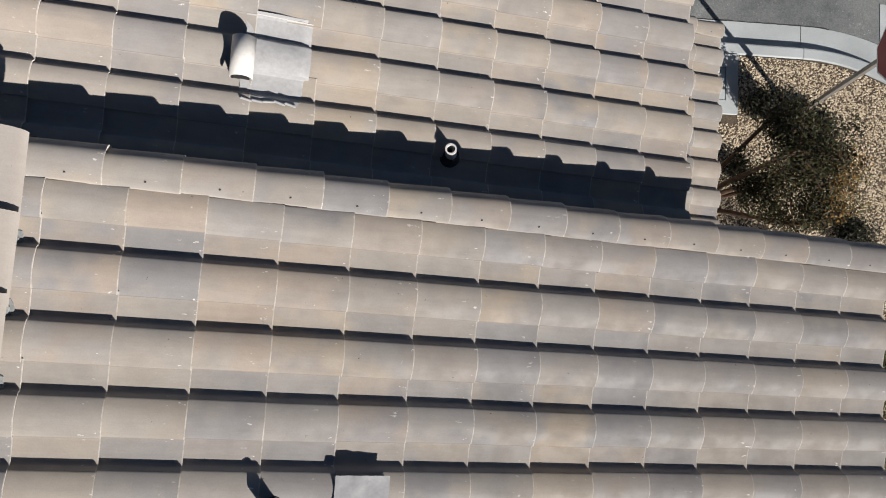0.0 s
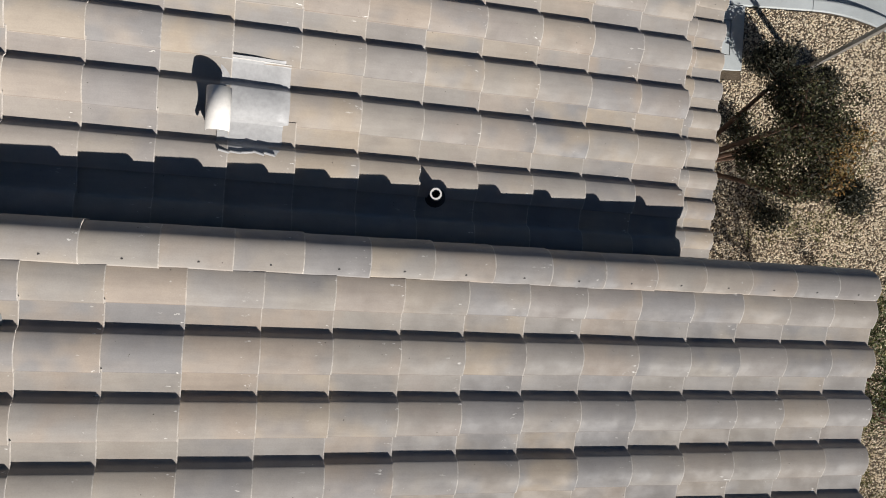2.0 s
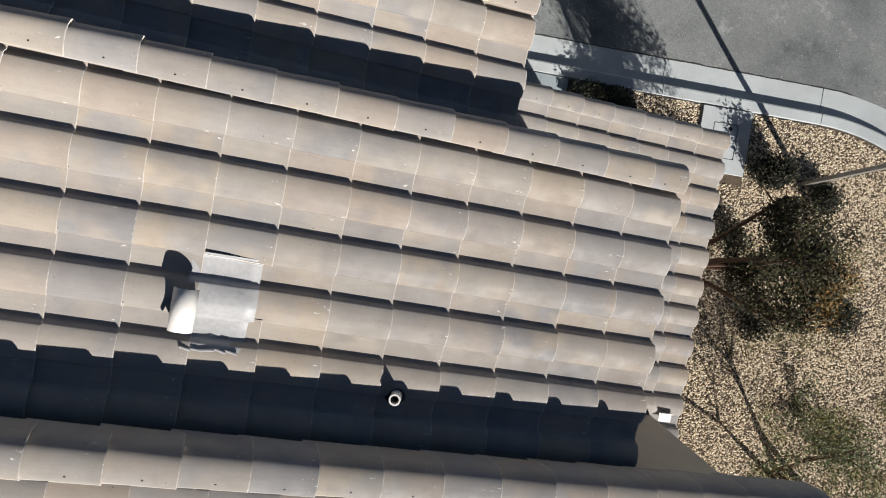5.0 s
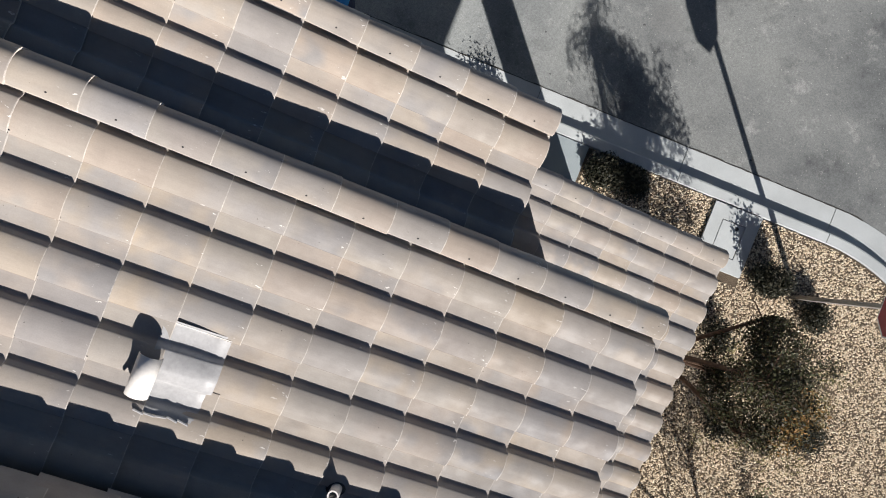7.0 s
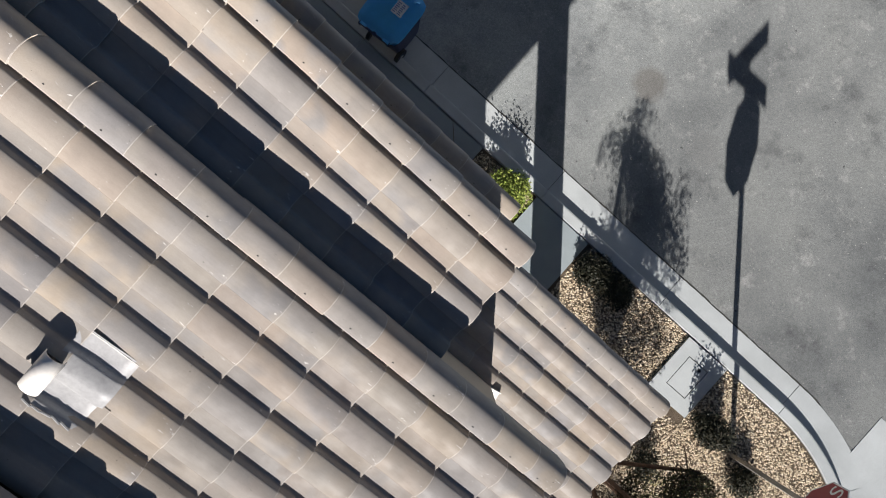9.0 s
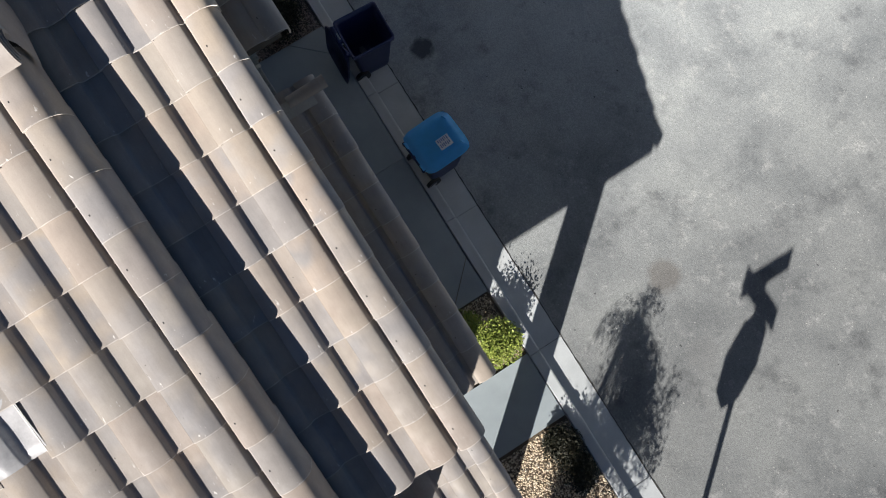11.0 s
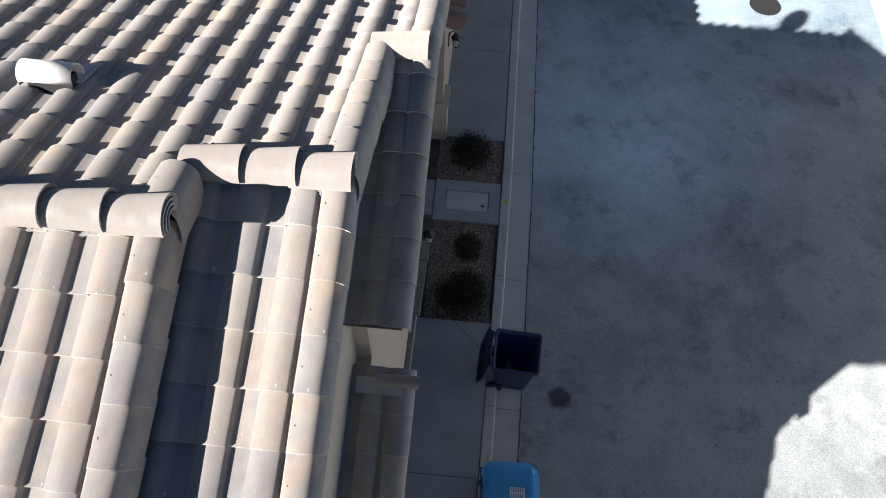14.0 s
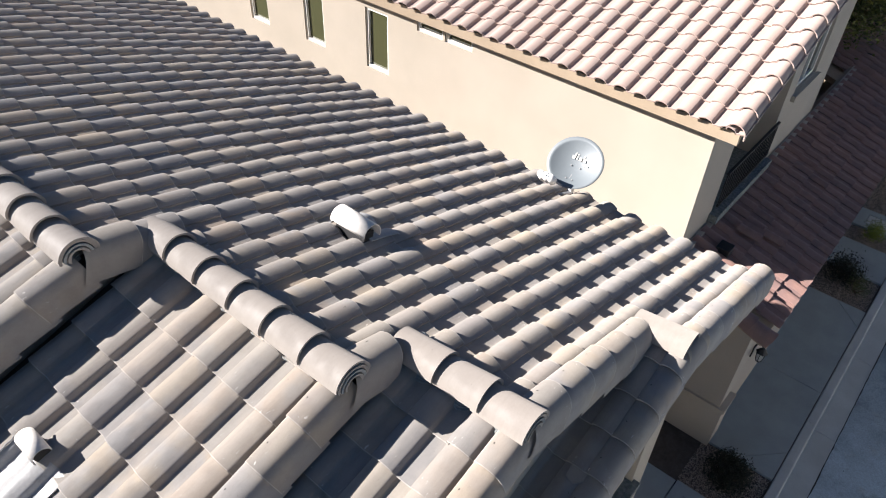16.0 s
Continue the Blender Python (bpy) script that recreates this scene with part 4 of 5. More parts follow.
def barrel_vent(x, y, z0, sign, phase, length=0.24, radius=0.058):
    """A hooded roof vent shaped like a barrel tile, on a sheet metal flashing; its hood lies across the slope."""
    e = new("roof_vent")
    tagged(e, "off-white barrel hood roof vent on a crumpled metal flashing", "roof vent", group="roof vents")
    e.matrix_basis = Matrix.Translation((x, y, z0 - sign * x / 3)) @ (EAST if sign > 0 else WEST)
    seg = 14
    bm = bmesh.new()
    rings = []
    for yy, r in ((-length / 2, radius), (length / 2, radius * 1.03)):
        for rr in (r, r - 0.006):
            rings.append([bm.verts.new((rr * math.cos(math.pi * 1.12 * i / seg - 0.19), yy, 0.112 + rr * math.sin(math.pi * 1.12 * i / seg - 0.19))) for i in range(seg + 1)])
    o0, i0, o1, i1 = rings
    for i in range(seg):
        bm.faces.new((o0[i], o1[i], o1[i + 1], o0[i + 1]))
        bm.faces.new((i0[i + 1], i1[i + 1], i1[i], i0[i]))
        bm.faces.new((o0[i + 1], i0[i + 1], i0[i], o0[i]))
        bm.faces.new((o1[i], i1[i], i1[i + 1], o1[i + 1]))
    for a, b, c, d in ((o0[0], i0[0], i1[0], o1[0]), (o1[-1], i1[-1], i0[-1], o0[-1])):
        bm.faces.new((a, b, c, d))
    part("hood", bm, M_WHITE, e, "off-white barrel hood", smooth=True)
    # solid black box stands in for the shade inside the hood
    bm = bmesh.new()
    box(bm, -0.045, 0.045, -length / 2 + 0.03, length / 2 - 0.03, 0.0, 0.13)
    part("throat", bm, M_DARK, e)
    # thin flashing dressed over the rolls and pans of the tiles
    nx, ny = 10, 64
    bm = bmesh.new()
    grid = []
    for i in range(nx + 1):
        row = []
        for j in range(ny + 1):
            xx, yy = 0.0 + 0.342 * i / nx, -0.19 + 0.478 * j / ny
            h = 0.006 + tile_height(phase + yy) + 0.006 * noise.noise(Vector((xx * 9, yy * 11, x * 3)))
            h += 0.004 * math.sin(40 * yy) * max(0.0, 1 - xx / 0.12)
            row.append(bm.verts.new((xx, yy, h - (0.012 if i == nx else 0.0))))
        grid.append(row)
    for i in range(nx):
        for j in range(ny):
            bm.faces.new((grid[i][j], grid[i + 1][j], grid[i + 1][j + 1], grid[i][j + 1]))
    part("flashing", bm, M_METAL, e, "pale crumpled metal flashing", smooth=True)
    lip = tile_height(phase + 0.268)
    part("upstand", box(bmesh.new(), 0.02, 0.335, 0.274, 0.278, lip - 0.01, lip + 0.012), M_WHITE, e, "thin folded metal edge", pose(0, 0, 0, 0, 0, -1.0))
    bm = bmesh.new()
    for k in range(5):
        rod(bm, (0.01 + 0.055 * k, -0.188 + rng.uniform(-0.008, 0.008), tile_height(phase - 0.19) + 0.012), (0.065 + 0.055 * k, -0.192 + rng.uniform(-0.008, 0.008), tile_height(phase - 0.19) + 0.014), 0.006, 6)
    part("sealant", bm, M_METAL, e)
    return e


barrel_vent(-1.02, 1.395, Z2 - 0.01, 1, 0.145, 0.21)
barrel_vent(-3.53, 1.37, ZW + 0.0, -1, 0.047, 0.37, 0.093)


def vent_pipe(x, y, z0, height, r, label, mat):
    e = new("vent_pipe")
    zz = z0 - x / 3
    e.matrix_basis = Matrix.Translation((x, y, zz))
    tagged(e, label, "vent pipe")
    seg = 20
    bm = bmesh.new()
    rings = [[bm.verts.new((rr * math.cos(2 * math.pi * i / seg), rr * math.sin(2 * math.pi * i / seg), h)) for i in range(seg)] for rr, h in ((r, -0.06), (r, height), (r * 0.72, height), (r * 0.72, height - 0.12))]
    for a, b in zip(rings, rings[1:]):
        for i in range(seg):
            bm.faces.new((a[i], a[(i + 1) % seg], b[(i + 1) % seg], b[i]))
    bm.faces.new(rings[-1])
    part("pipe", bm, mat, e, smooth=False)
    bm = bmesh.new()
    bmesh.ops.create_cone(bm, cap_ends=True, segments=18, radius1=r * 2.3, radius2=r * 1.15, depth=0.07, matrix=Matrix.Translation((0, 0, 0.01)) @ Matrix.Rotation(ANG, 4, "Y"))
    part("collar", bm, M_FELT, e, "dark pipe collar")
    return e


vent_pipe(0.08, 1.075, Z2, 0.16, 0.031, "slim white plastic vent pipe in the shaded roof valley", M_PVC)
vent_pipe(-0.60, -0.70, Z1, 0.16, 0.028, "slim black vent pipe between the tiles", M_IRON)
tab = part("metal_tab", box(box(bmesh.new(), -0.012, 0.012, -0.03, 0.03, 0.0, 0.006), -0.012, -0.006, -0.03, 0.03, 0.006, 0.02), M_METAL, None, "", Matrix.Translation((0.285, 1.15, Z2 - 0.285 / 3 + 0.016)) @ EAST)
tagged(tab, "small bent metal tab standing between roof tiles", "metal tab")
# a bare metal pan where a tile was taken out
pan_vent = new("metal_flashing")
pan_vent.matrix_basis = Matrix.Translation((-0.36, -0.84, Z1 + 0.36 / 3)) @ EAST
tagged(pan_vent, "crumpled grey metal flashing sheet lying between roof tiles", "flashing")
bm = bmesh.new()
grid = [[bm.verts.new((0.028 * i, 0.03 * j, 0.078 + 0.012 * noise.noise(Vector((i * 0.7, j * 0.8, 2.0))))) for j in range(10)] for i in range(10)]
for i in range(9):
    for j in range(9):
        bm.faces.new((grid[i][j], grid[i + 1][j], grid[i + 1][j + 1], grid[i][j + 1]))
part("sheet", bm, M_METAL, pan_vent, smooth=True)


def white_diverter(x, y, z, turn):
    ob = part("gutter_diverter", box(box(bmesh.new(), -0.07, 0.07, -0.045, 0.045, 0.0, 0.008), -0.07, 0.07, 0.037, 0.045, 0.008, 0.05), M_FRAME, None, "", pose(x, y, z, 0, 18, turn))
    return tagged(ob, "small bent white metal water diverter on the roof tiles", "flashing", group="water diverters")


white_diverter(2.60, 0.62, ZG - 2.60 / 3 + 0.045, 0)
white_diverter(1.26, 2.46, ZG - 1.26 / 3 + 0.045, 10)

# broken piece of tile lying on the front gable
bm = bmesh.new()
outline = [(-0.07, -0.02), (-0.03, 0.06), (0.05, 0.07), (0.10, 0.02), (0.08, -0.05), (-0.02, -0.06)]
top = [bm.verts.new((x, y, 0.018)) for x, y in outline]
bot = [bm.verts.new((x, y, 0.0)) for x, y in outline]
bm.faces.new(top), bm.faces.new(list(reversed(bot)))
for i in range(6):
    bm.faces.new((top[i], bot[i], bot[(i + 1) % 6], top[(i + 1) % 6]))
shard = part("tile_shard", bm, M_RIDGE, None, "", Matrix.Translation((-3.39, 3.67, Z4 + 3.39 / 3 + 0.035)) @ EAST)
tagged(shard, "pale broken piece of roof tile lying on shaded tiles", "tile fragment")


# mortar and weather blocks under the ridge caps, cut stacks at the ridge ends
def mortar_lump(deck, x, y, z, sx, sy, sz, seed):
    bm = bmesh.new()
    bmesh.ops.create_icosphere(bm, subdivisions=2, radius=1.0)
    for q in bm.verts:
        q.co *= 1 + 0.45 * noise.noise(q.co * 2.2 + Vector((seed, 0, 0)))
        q.co = Vector((q.co.x * sx, q.co.y * sy, q.co.z * sz))
    return part("mortar", bm, M_MORTAR, deck, "grey green mortar", Matrix.Translation((x, y, z)), True)


def weather_block(deck, x, y, z, seed):
    """Pleated strip stuffed under a cap: three thin crumpled leaves, each set back from the one below."""
    bm = bmesh.new()
    n = 9
    for leaf in range(3):
        rows = []
        for u in range(n):
            a = -1 + 2 * u / (n - 1)
            wob = noise.noise(Vector((a * 2.1, leaf * 3.7, seed)))
            out = (0.046 - 0.013 * leaf) * (1 - 0.75 * a * a) + 0.010 * wob
            rise = 0.013 * leaf + 0.006 * wob
            rows.append([bm.verts.new((dx, a * (0.062 - 0.006 * leaf), dz)) for dx, dz in ((-0.08, rise + 0.030), (out, rise), (out, rise + 0.008), (-0.08, rise + 0.038))])
        for p, q in zip(rows, rows[1:]):
            for k in range(4):
                bm.faces.new((p[k], p[(k + 1) % 4], q[(k + 1) % 4], q[k]))
        bm.faces.new(rows[0])
        bm.faces.new(rows[-1])
    return part("weather_block", bm, M_MORTAR, deck, "grey pleated weather strip", Matrix.Translation((x, y, z)))


for deck, rx, z0, ys in ((roof1, R1, Z1, [0.353 - 0.3 * k for k in range(-1, 5)]), (roof2, R2, Z2, [2.45 - 0.3 * k for k in range(0, 6)]), (roof3, R3, Z3, [3.36, 3.06, 2.76])):
    for i, y in enumerate(ys):
        weather_block(deck, rx + 0.145, y + 0.02, z0 - (rx + 0.145) / 3 - 0.018, i * 3.1 + rx)
for deck, rx, y in ((roof1, R1 + 0.09, 0.80), (roof2, R2 + 0.09, 2.67), (roof3, R3 + 0.07, 3.56)):
    for k in range(3):
        vv, ff, kk = cap_geometry(0.05, 0.125 - 0.026 * k, (0.02, 0.02), arc=150.0, taper=0.002)
        link_mesh("ridge_end_ply", vv, ff, M_RIDGE if k % 2 == 0 else M_MORTAR, deck, Matrix.Translation((rx, y - 0.055 + 0.004 * k, ZW + (rx - 0.08) / 3 + 0.022)) @ Matrix.Rotation(math.pi / 2, 4, "Z"))
for deck, rx, y in ((roof2, R2, 0.72), (roof3, R3, 2.60), (roof4, R4, 3.50)):
    mortar_lump(deck, rx, y, ZW + rx / 3 + 0.012, 0.085, 0.065, 0.045, y)


# ---- satellite dish ----
def satellite_dish():
    e = new("satellite_dish")
    foot = Vector((-6.42, 1.72, ZW - 6.42 / 3 + 0.02))
    e.matrix_basis = Matrix.Translation(foot)
    tagged(e, "grey satellite dish on a bent mast at the tiled eave", "satellite dish")
    M_DISH = plain("dish_grey", (0.155, 0.178, 0.19), 0.5, 0.0, 0.12, 6.0)
    centre = Vector((0.10, 0.05, 0.445))
    n = Vector((0.66, 0.06, 0.75)).normalized()
    frame_m = Matrix.Translation(centre) @ n.to_track_quat("Z", "Y").to_matrix().to_4x4()
    bm = bmesh.new()
    rings, seg, R = 7, 40, 0.30
    for thick in (0.0, -0.008):
        prev = None
        for k in range(rings + 1):
            r = R * k / rings
            ring = [bm.verts.new((r * math.cos(2 * math.pi * i / seg), 0.94 * r * math.sin(2 * math.pi * i / seg), 0.30 * r * r / R + thick)) for i in range(seg if k else 1)]
            if prev is not None:
                for i in range(seg):
                    if len(prev) == 1:
                        bm.faces.new((prev[0], ring[i], ring[(i + 1) % seg]))
                    else:
                        bm.faces.new((prev[i], ring[i], ring[(i + 1) % seg], prev[(i + 1) % seg]))
            prev = ring
        if thick == 0.0:
            rim0 = prev
        else:
            for i in range(seg):
                bm.faces.new((rim0[i], rim0[(i + 1) % seg], prev[(i + 1) % seg], prev[i]))
    part("reflector", bm, M_DISH, e, "grey round reflector", frame_m, True)
    # lettering of a maker's mark becomes plain bars
    bm = bmesh.new()
    for x0, x1, y0, y1 in ((-0.055, -0.045, 0.05, 0.12), (-0.08, -0.055, 0.05, 0.085), (-0.03, -0.018, 0.05, 0.085), (-0.03, -0.018, 0.10, 0.115), (0.0, 0.028, 0.05, 0.085), (0.045, 0.055, 0.05, 0.12), (0.055, 0.078, 0.05, 0.085), (0.065, 0.125, 0.01, 0.034)):
        box(bm, x0, x1, y0, y1, 0.020, 0.023)
    part("mark", bm, M_FRAME, e, "white bars of a maker's mark", frame_m @ pose(0, 0, 0, 0, 0, 0))
    bm = bmesh.new()
    for a, b in (((0, 0, -0.02), (0, 0, 0.16)), ((0, 0, 0.16), tuple(centre - n * 0.05)), ((0, 0, 0.02), (0.16, -0.14, 0.0)), ((0, 0, 0.02), (-0.1, -0.16, 0.06))):
        rod(bm, a, b, 0.018, 10)
    part("mast", bm, plain("galvanised_tube", (0.42, 0.42, 0.42), 0.4, 0.7), e, "galvanised bent mast")
    low_edge = frame_m @ Vector((0.0, -0.27, 0.05))
    lnb = frame_m @ Vector((-0.17, -0.27, 0.24))
    bm = bmesh.new()
    rod(bm, tuple(centre - n * 0.03), tuple(low_edge), 0.012, 8)
    rod(bm, tuple(low_edge), tuple(lnb), 0.012, 8)
    part("arm", bm, M_METAL, e)
    bm = bmesh.new()
    side = frame_m.to_3x3() @ Vector((1, 0, 0))
    for s in (-0.055, 0.0, 0.055):
        rod(bm, tuple(lnb + side * s), tuple(lnb + side * s - n * 0.13), 0.040, 12, 0.046)
    part("receiver", bm, plain("white_plastic", (0.80, 0.79, 0.76), 0.35), e, "white receiver heads", None, True)
    bm = bmesh.new()
    for dx, dy in ((-0.05, -0.02), (0.05, -0.02), (-0.035, -0.17), (0.035, -0.17)):
        bmesh.ops.create_cone(bm, cap_ends=True, segments=8, radius1=0.008, radius2=0.006, depth=0.006, matrix=Matrix.Translation((dx, dy, 0.012 + 0.3 * (dx * dx + dy * dy) / 0.3)))
    part("bolts", bm, M_METAL, e, "", frame_m)
    return e


satellite_dish()


# ---- wheeled bins ----
def bin_body(e, mat):
    """Tapered tub, hollow, 0.66 wide and 0.70 deep at the rim."""
    bm = bmesh.new()
    def ring(wx, y0, y1, z, r=0.05):
        pts = []
        for cx, cy, a0 in ((wx - r, y1 - r, 0), (-wx + r, y1 - r, 90), (-wx + r, y0 + r, 180), (wx - r, y0 + r, 270)):
            for k in range(5):
                a = radians(a0 + 22.5 * k)
                pts.append(bm.verts.new((cx + r * math.cos(a), cy + r * math.sin(a), z)))
        return pts
    rings = [ring(0.24, -0.24, 0.22, 0.03), ring(0.25, -0.25, 0.24, 0.10), ring(0.30, -0.31, 0.32, 0.88), ring(0.335, -0.345, 0.36, 0.90), ring(0.335, -0.345, 0.36, 0.965), ring(0.315, -0.325, 0.34, 0.965), ring(0.29, -0.30, 0.31, 0.88), ring(0.235, -0.235, 0.215, 0.12)]
    n = len(rings[0])
    for a, b in zip(rings, rings[1:]):
        for i in range(n):
            bm.faces.new((a[i], a[(i + 1) % n], b[(i + 1) % n], b[i]))
    bm.faces.new(list(reversed(rings[0])))
    bm.faces.new(rings[-1])
    part("tub", bm, mat, e, "", None, True)


def wheeled_bin(x, y, turn, open_lid, body, lid_mat, label):
    e = new("wheeled_bin")
    e.matrix_basis = pose(x, y, -0.118, 0, 0, turn)
    tagged(e, label, "bin", group="wheeled bins at the kerb")
    bin_body(e, body)
    for sx in (-0.27, 0.27):
        w = part("wheel", rod(bmesh.new(), (sx - 0.03, -0.25, 0.12), (sx + 0.03, -0.25, 0.12), 0.12, 20), M_IRON, e, "black rubber wheel")
        part("hub", rod(bmesh.new(), (sx - 0.034, -0.25, 0.12), (sx + 0.034, -0.25, 0.12), 0.04, 12), M_METAL, w)
    part("axle", rod(bmesh.new(), (-0.27, -0.25, 0.12), (0.27, -0.25, 0.12), 0.012, 8), M_METAL, e)
    bm = bmesh.new()
    rod(bm, (-0.27, -0.39, 0.97), (0.27, -0.39, 0.97), 0.016, 10)
    for sx in (-0.24, 0.0, 0.24):
        box(bm, sx - 0.02, sx + 0.02, -0.41, -0.33, 0.93, 0.99)
    part("handle", bm, body, e)
    # lid: a shallow dished cover with a rolled edge and two ribs
    bm = bmesh.new()
    nx, ny = 10, 12
    grid = []
    for i in range(nx + 1):
        row = []
        for j in range(ny + 1):
            u, w_ = 2 * i / nx - 1, 2 * j / ny - 1
            px_, py_ = 0.365 * u * (1 - 0.11 * w_ ** 6), 0.392 * w_ * (1 - 0.11 * u ** 6)
            k = max(abs(u), abs(w_))
            h = 0.028 * (1 - k ** 6) + (0.008 if 0.55 < k < 0.8 else 0.0) - (0.045 if k == 1 else 0)
            row.append(bm.verts.new((px_, py_, h)))
        grid.append(row)
    for i in range(nx):
        for j in range(ny):
            bm.faces.new((grid[i][j], grid[i + 1][j], grid[i + 1][j + 1], grid[i][j + 1]))
    bmesh.ops.solidify(bm, geom=list(bm.faces), thickness=0.006)
    if open_lid:
        m = pose(0, -0.40, 0.985, 0, 0, 0) @ pose(0, 0, 0, 262, 0, 0) @ Matrix.Translation((0, 0.365, 0.0))
    else:
        m = Matrix.Translation((0, 0.005, 1.012))
    lid = part("lid", bm, lid_mat, e, "lid hanging open behind the tub" if open_lid else "bright blue closed lid", m, True)
    for sx in (-0.2, 0.2):
        part("hinge", rod(bmesh.new(), (sx - 0.05, -0.375, 0.985), (sx + 0.05, -0.375, 0.985), 0.02, 10), lid_mat, e)
    if not open_lid:
        bm = bmesh.new()
        box(bm, 0.0, 0.17, -0.02, 0.18, 0.034, 0.037)
        sheet_ = part("label", bm, M_FRAME, lid, "white printed instruction label")
        bm = bmesh.new()
        for r in range(6):
            for c in range(2):
                box(bm, 0.012 + 0.075 * c, 0.012 + 0.075 * c + 0.045 + 0.012 * ((r * 3 + c) % 2), 0.0 + 0.028 * r, 0.014 + 0.028 * r, 0.037, 0.0385)
        part("print", bm, plain("label_print", (0.10, 0.18, 0.32), 0.5), lid, "dark unreadable print as bars")
        for sx in (-0.22, 0.22):
            part("grip", rod(bmesh.new(), (sx - 0.035, 0.27, 0.034), (sx + 0.035, 0.30, 0.034), 0.014, 8), lid_mat, lid, "", None, True)
    else:
        bm = bmesh.new()
        for k in range(5):
            bmesh.ops.create_icosphere(bm, subdivisions=1, radius=0.07, matrix=Matrix.Translation((rng.uniform(-0.1, 0.12), rng.uniform(-0.1, 0.12), 0.17)) @ Matrix.Diagonal((1.2, 0.8, 0.6, 1)))
        part("refuse", bm, plain("crumpled_paper", (0.30, 0.25, 0.20), 0.8), e, "crumpled brown refuse at the bottom")
    # a maker's mark on the front becomes a plain shape
    bm = bmesh.new()
    box(bm, -0.08, 0.08, 0.302, 0.308, 0.70, 0.72)
    box(bm, -0.05, -0.01, 0.302, 0.308, 0.73, 0.77)
    box(bm, 0.01, 0.05, 0.302, 0.308, 0.73, 0.77)
    part("mark", bm, M_FRAME, e, "white bars of a mark")
    return e


M_NAVY = plain("navy_plastic", (0.018, 0.026, 0.085), 0.42, 0.0, 0.25, 12.0)
M_SKYBLUE = plain("bright_blue_plastic", (0.12, 0.56, 0.98), 0.38, 0.0, 0.2, 9.0)
wheeled_bin(-2.74, 5.16, 3, False, M_NAVY, M_SKYBLUE, "navy wheeled bin with a bright blue closed lid in the gutter")
wheeled_bin(-4.77, 5.18, -3, True, M_NAVY, M_NAVY, "navy wheeled bin standing open in the gutter")


# ---- stop sign with two street name blades ----
def text_mesh(name, body, size, mat, parent, matrix, depth=0.001):
    cu = bpy.data.curves.new(name, "FONT")
    cu.body, cu.size, cu.align_x, cu.align_y, cu.extrude = body, size, "CENTER", "CENTER", depth
    tmp = bpy.data.objects.new(name, cu)
    scene.collection.objects.link(tmp)
    bpy.context.view_layer.update()
    me = bpy.data.meshes.new_from_object(tmp)
    bpy.data.objects.remove(tmp)
    me.materials.clear()
    me.materials.append(mat)
    return put(name, me, parent, matrix)


def stop_sign():
    e = new("stop_sign")
    e.matrix_basis = pose(5.152, 3.726, -0.05, -1.2, 1.0, 0)
    tagged(e, "red octagonal stop sign on a grey post in gravel", "road sign")
    M_POST = plain("galvanised_post", (0.33, 0.31, 0.28), 0.5, 0.6, 0.4, 20.0)
    part("post", box(bmesh.new(), -0.028, 0.028, -0.028, 0.028, -0.1, 3.30), M_POST, e, "grey square metal post")
    M_RED = plain("sign_red", (0.30, 0.022, 0.030), 0.4, 0.0, 0.15)
    M_SIGN_WHITE = plain("sign_white", (0.75, 0.74, 0.72), 0.4, 0.0, 0.1)
    M_GREEN = plain("sign_green", (0.012, 0.26, 0.13), 0.4, 0.0, 0.15)
    face = Matrix.Translation((-0.034, 0, 2.47)) @ Matrix(((0, 0, -1, 0), (-1, 0, 0, 0), (0, 1, 0, 0), (0, 0, 0, 1)))
    def octagon(r, z0, z1):
        bm = bmesh.new()
        bmesh.ops.create_cone(bm, cap_ends=True, segments=8, radius1=r / math.cos(math.pi / 8), radius2=r / math.cos(math.pi / 8), depth=z1 - z0, matrix=Matrix.Translation((0, 0, (z0 + z1) / 2)) @ Matrix.Rotation(math.pi / 8, 4, "Z"))
        return bm
    plate = part("plate", octagon(0.381, -0.003, 0.0), M_SIGN_WHITE, e, "white rimmed octagonal plate", face)
    part("red_face", octagon(0.362, 0.0005, 0.0025), M_RED, plate, "red face")
    text_mesh("lettering", "STOP", 0.30, M_SIGN_WHITE, plate, Matrix.Translation((0, 0, 0.0035)))
    for z, along, size in ((3.02, 0, 0.76), (3.24, 1, 0.92)):
        b = new("name_blade")
        b.parent = e
        b.matrix_basis = pose(0, 0, z, 0, 0, 90 * along)
        part("board", box(bmesh.new(), -size / 2, size / 2, -0.004, 0.004, -0.10, 0.10), M_GREEN, b, "green street name board")
        bm = bmesh.new()
        for k in range(7):
            box(bm, -size / 2 + 0.08 + 0.085 * k, -size / 2 + 0.14 + 0.085 * k, -0.0065, 0.0065, -0.04, 0.04)
        part("print", bm, M_SIGN_WHITE, b, "white bars in place of lettering")
    return e


stop_sign()

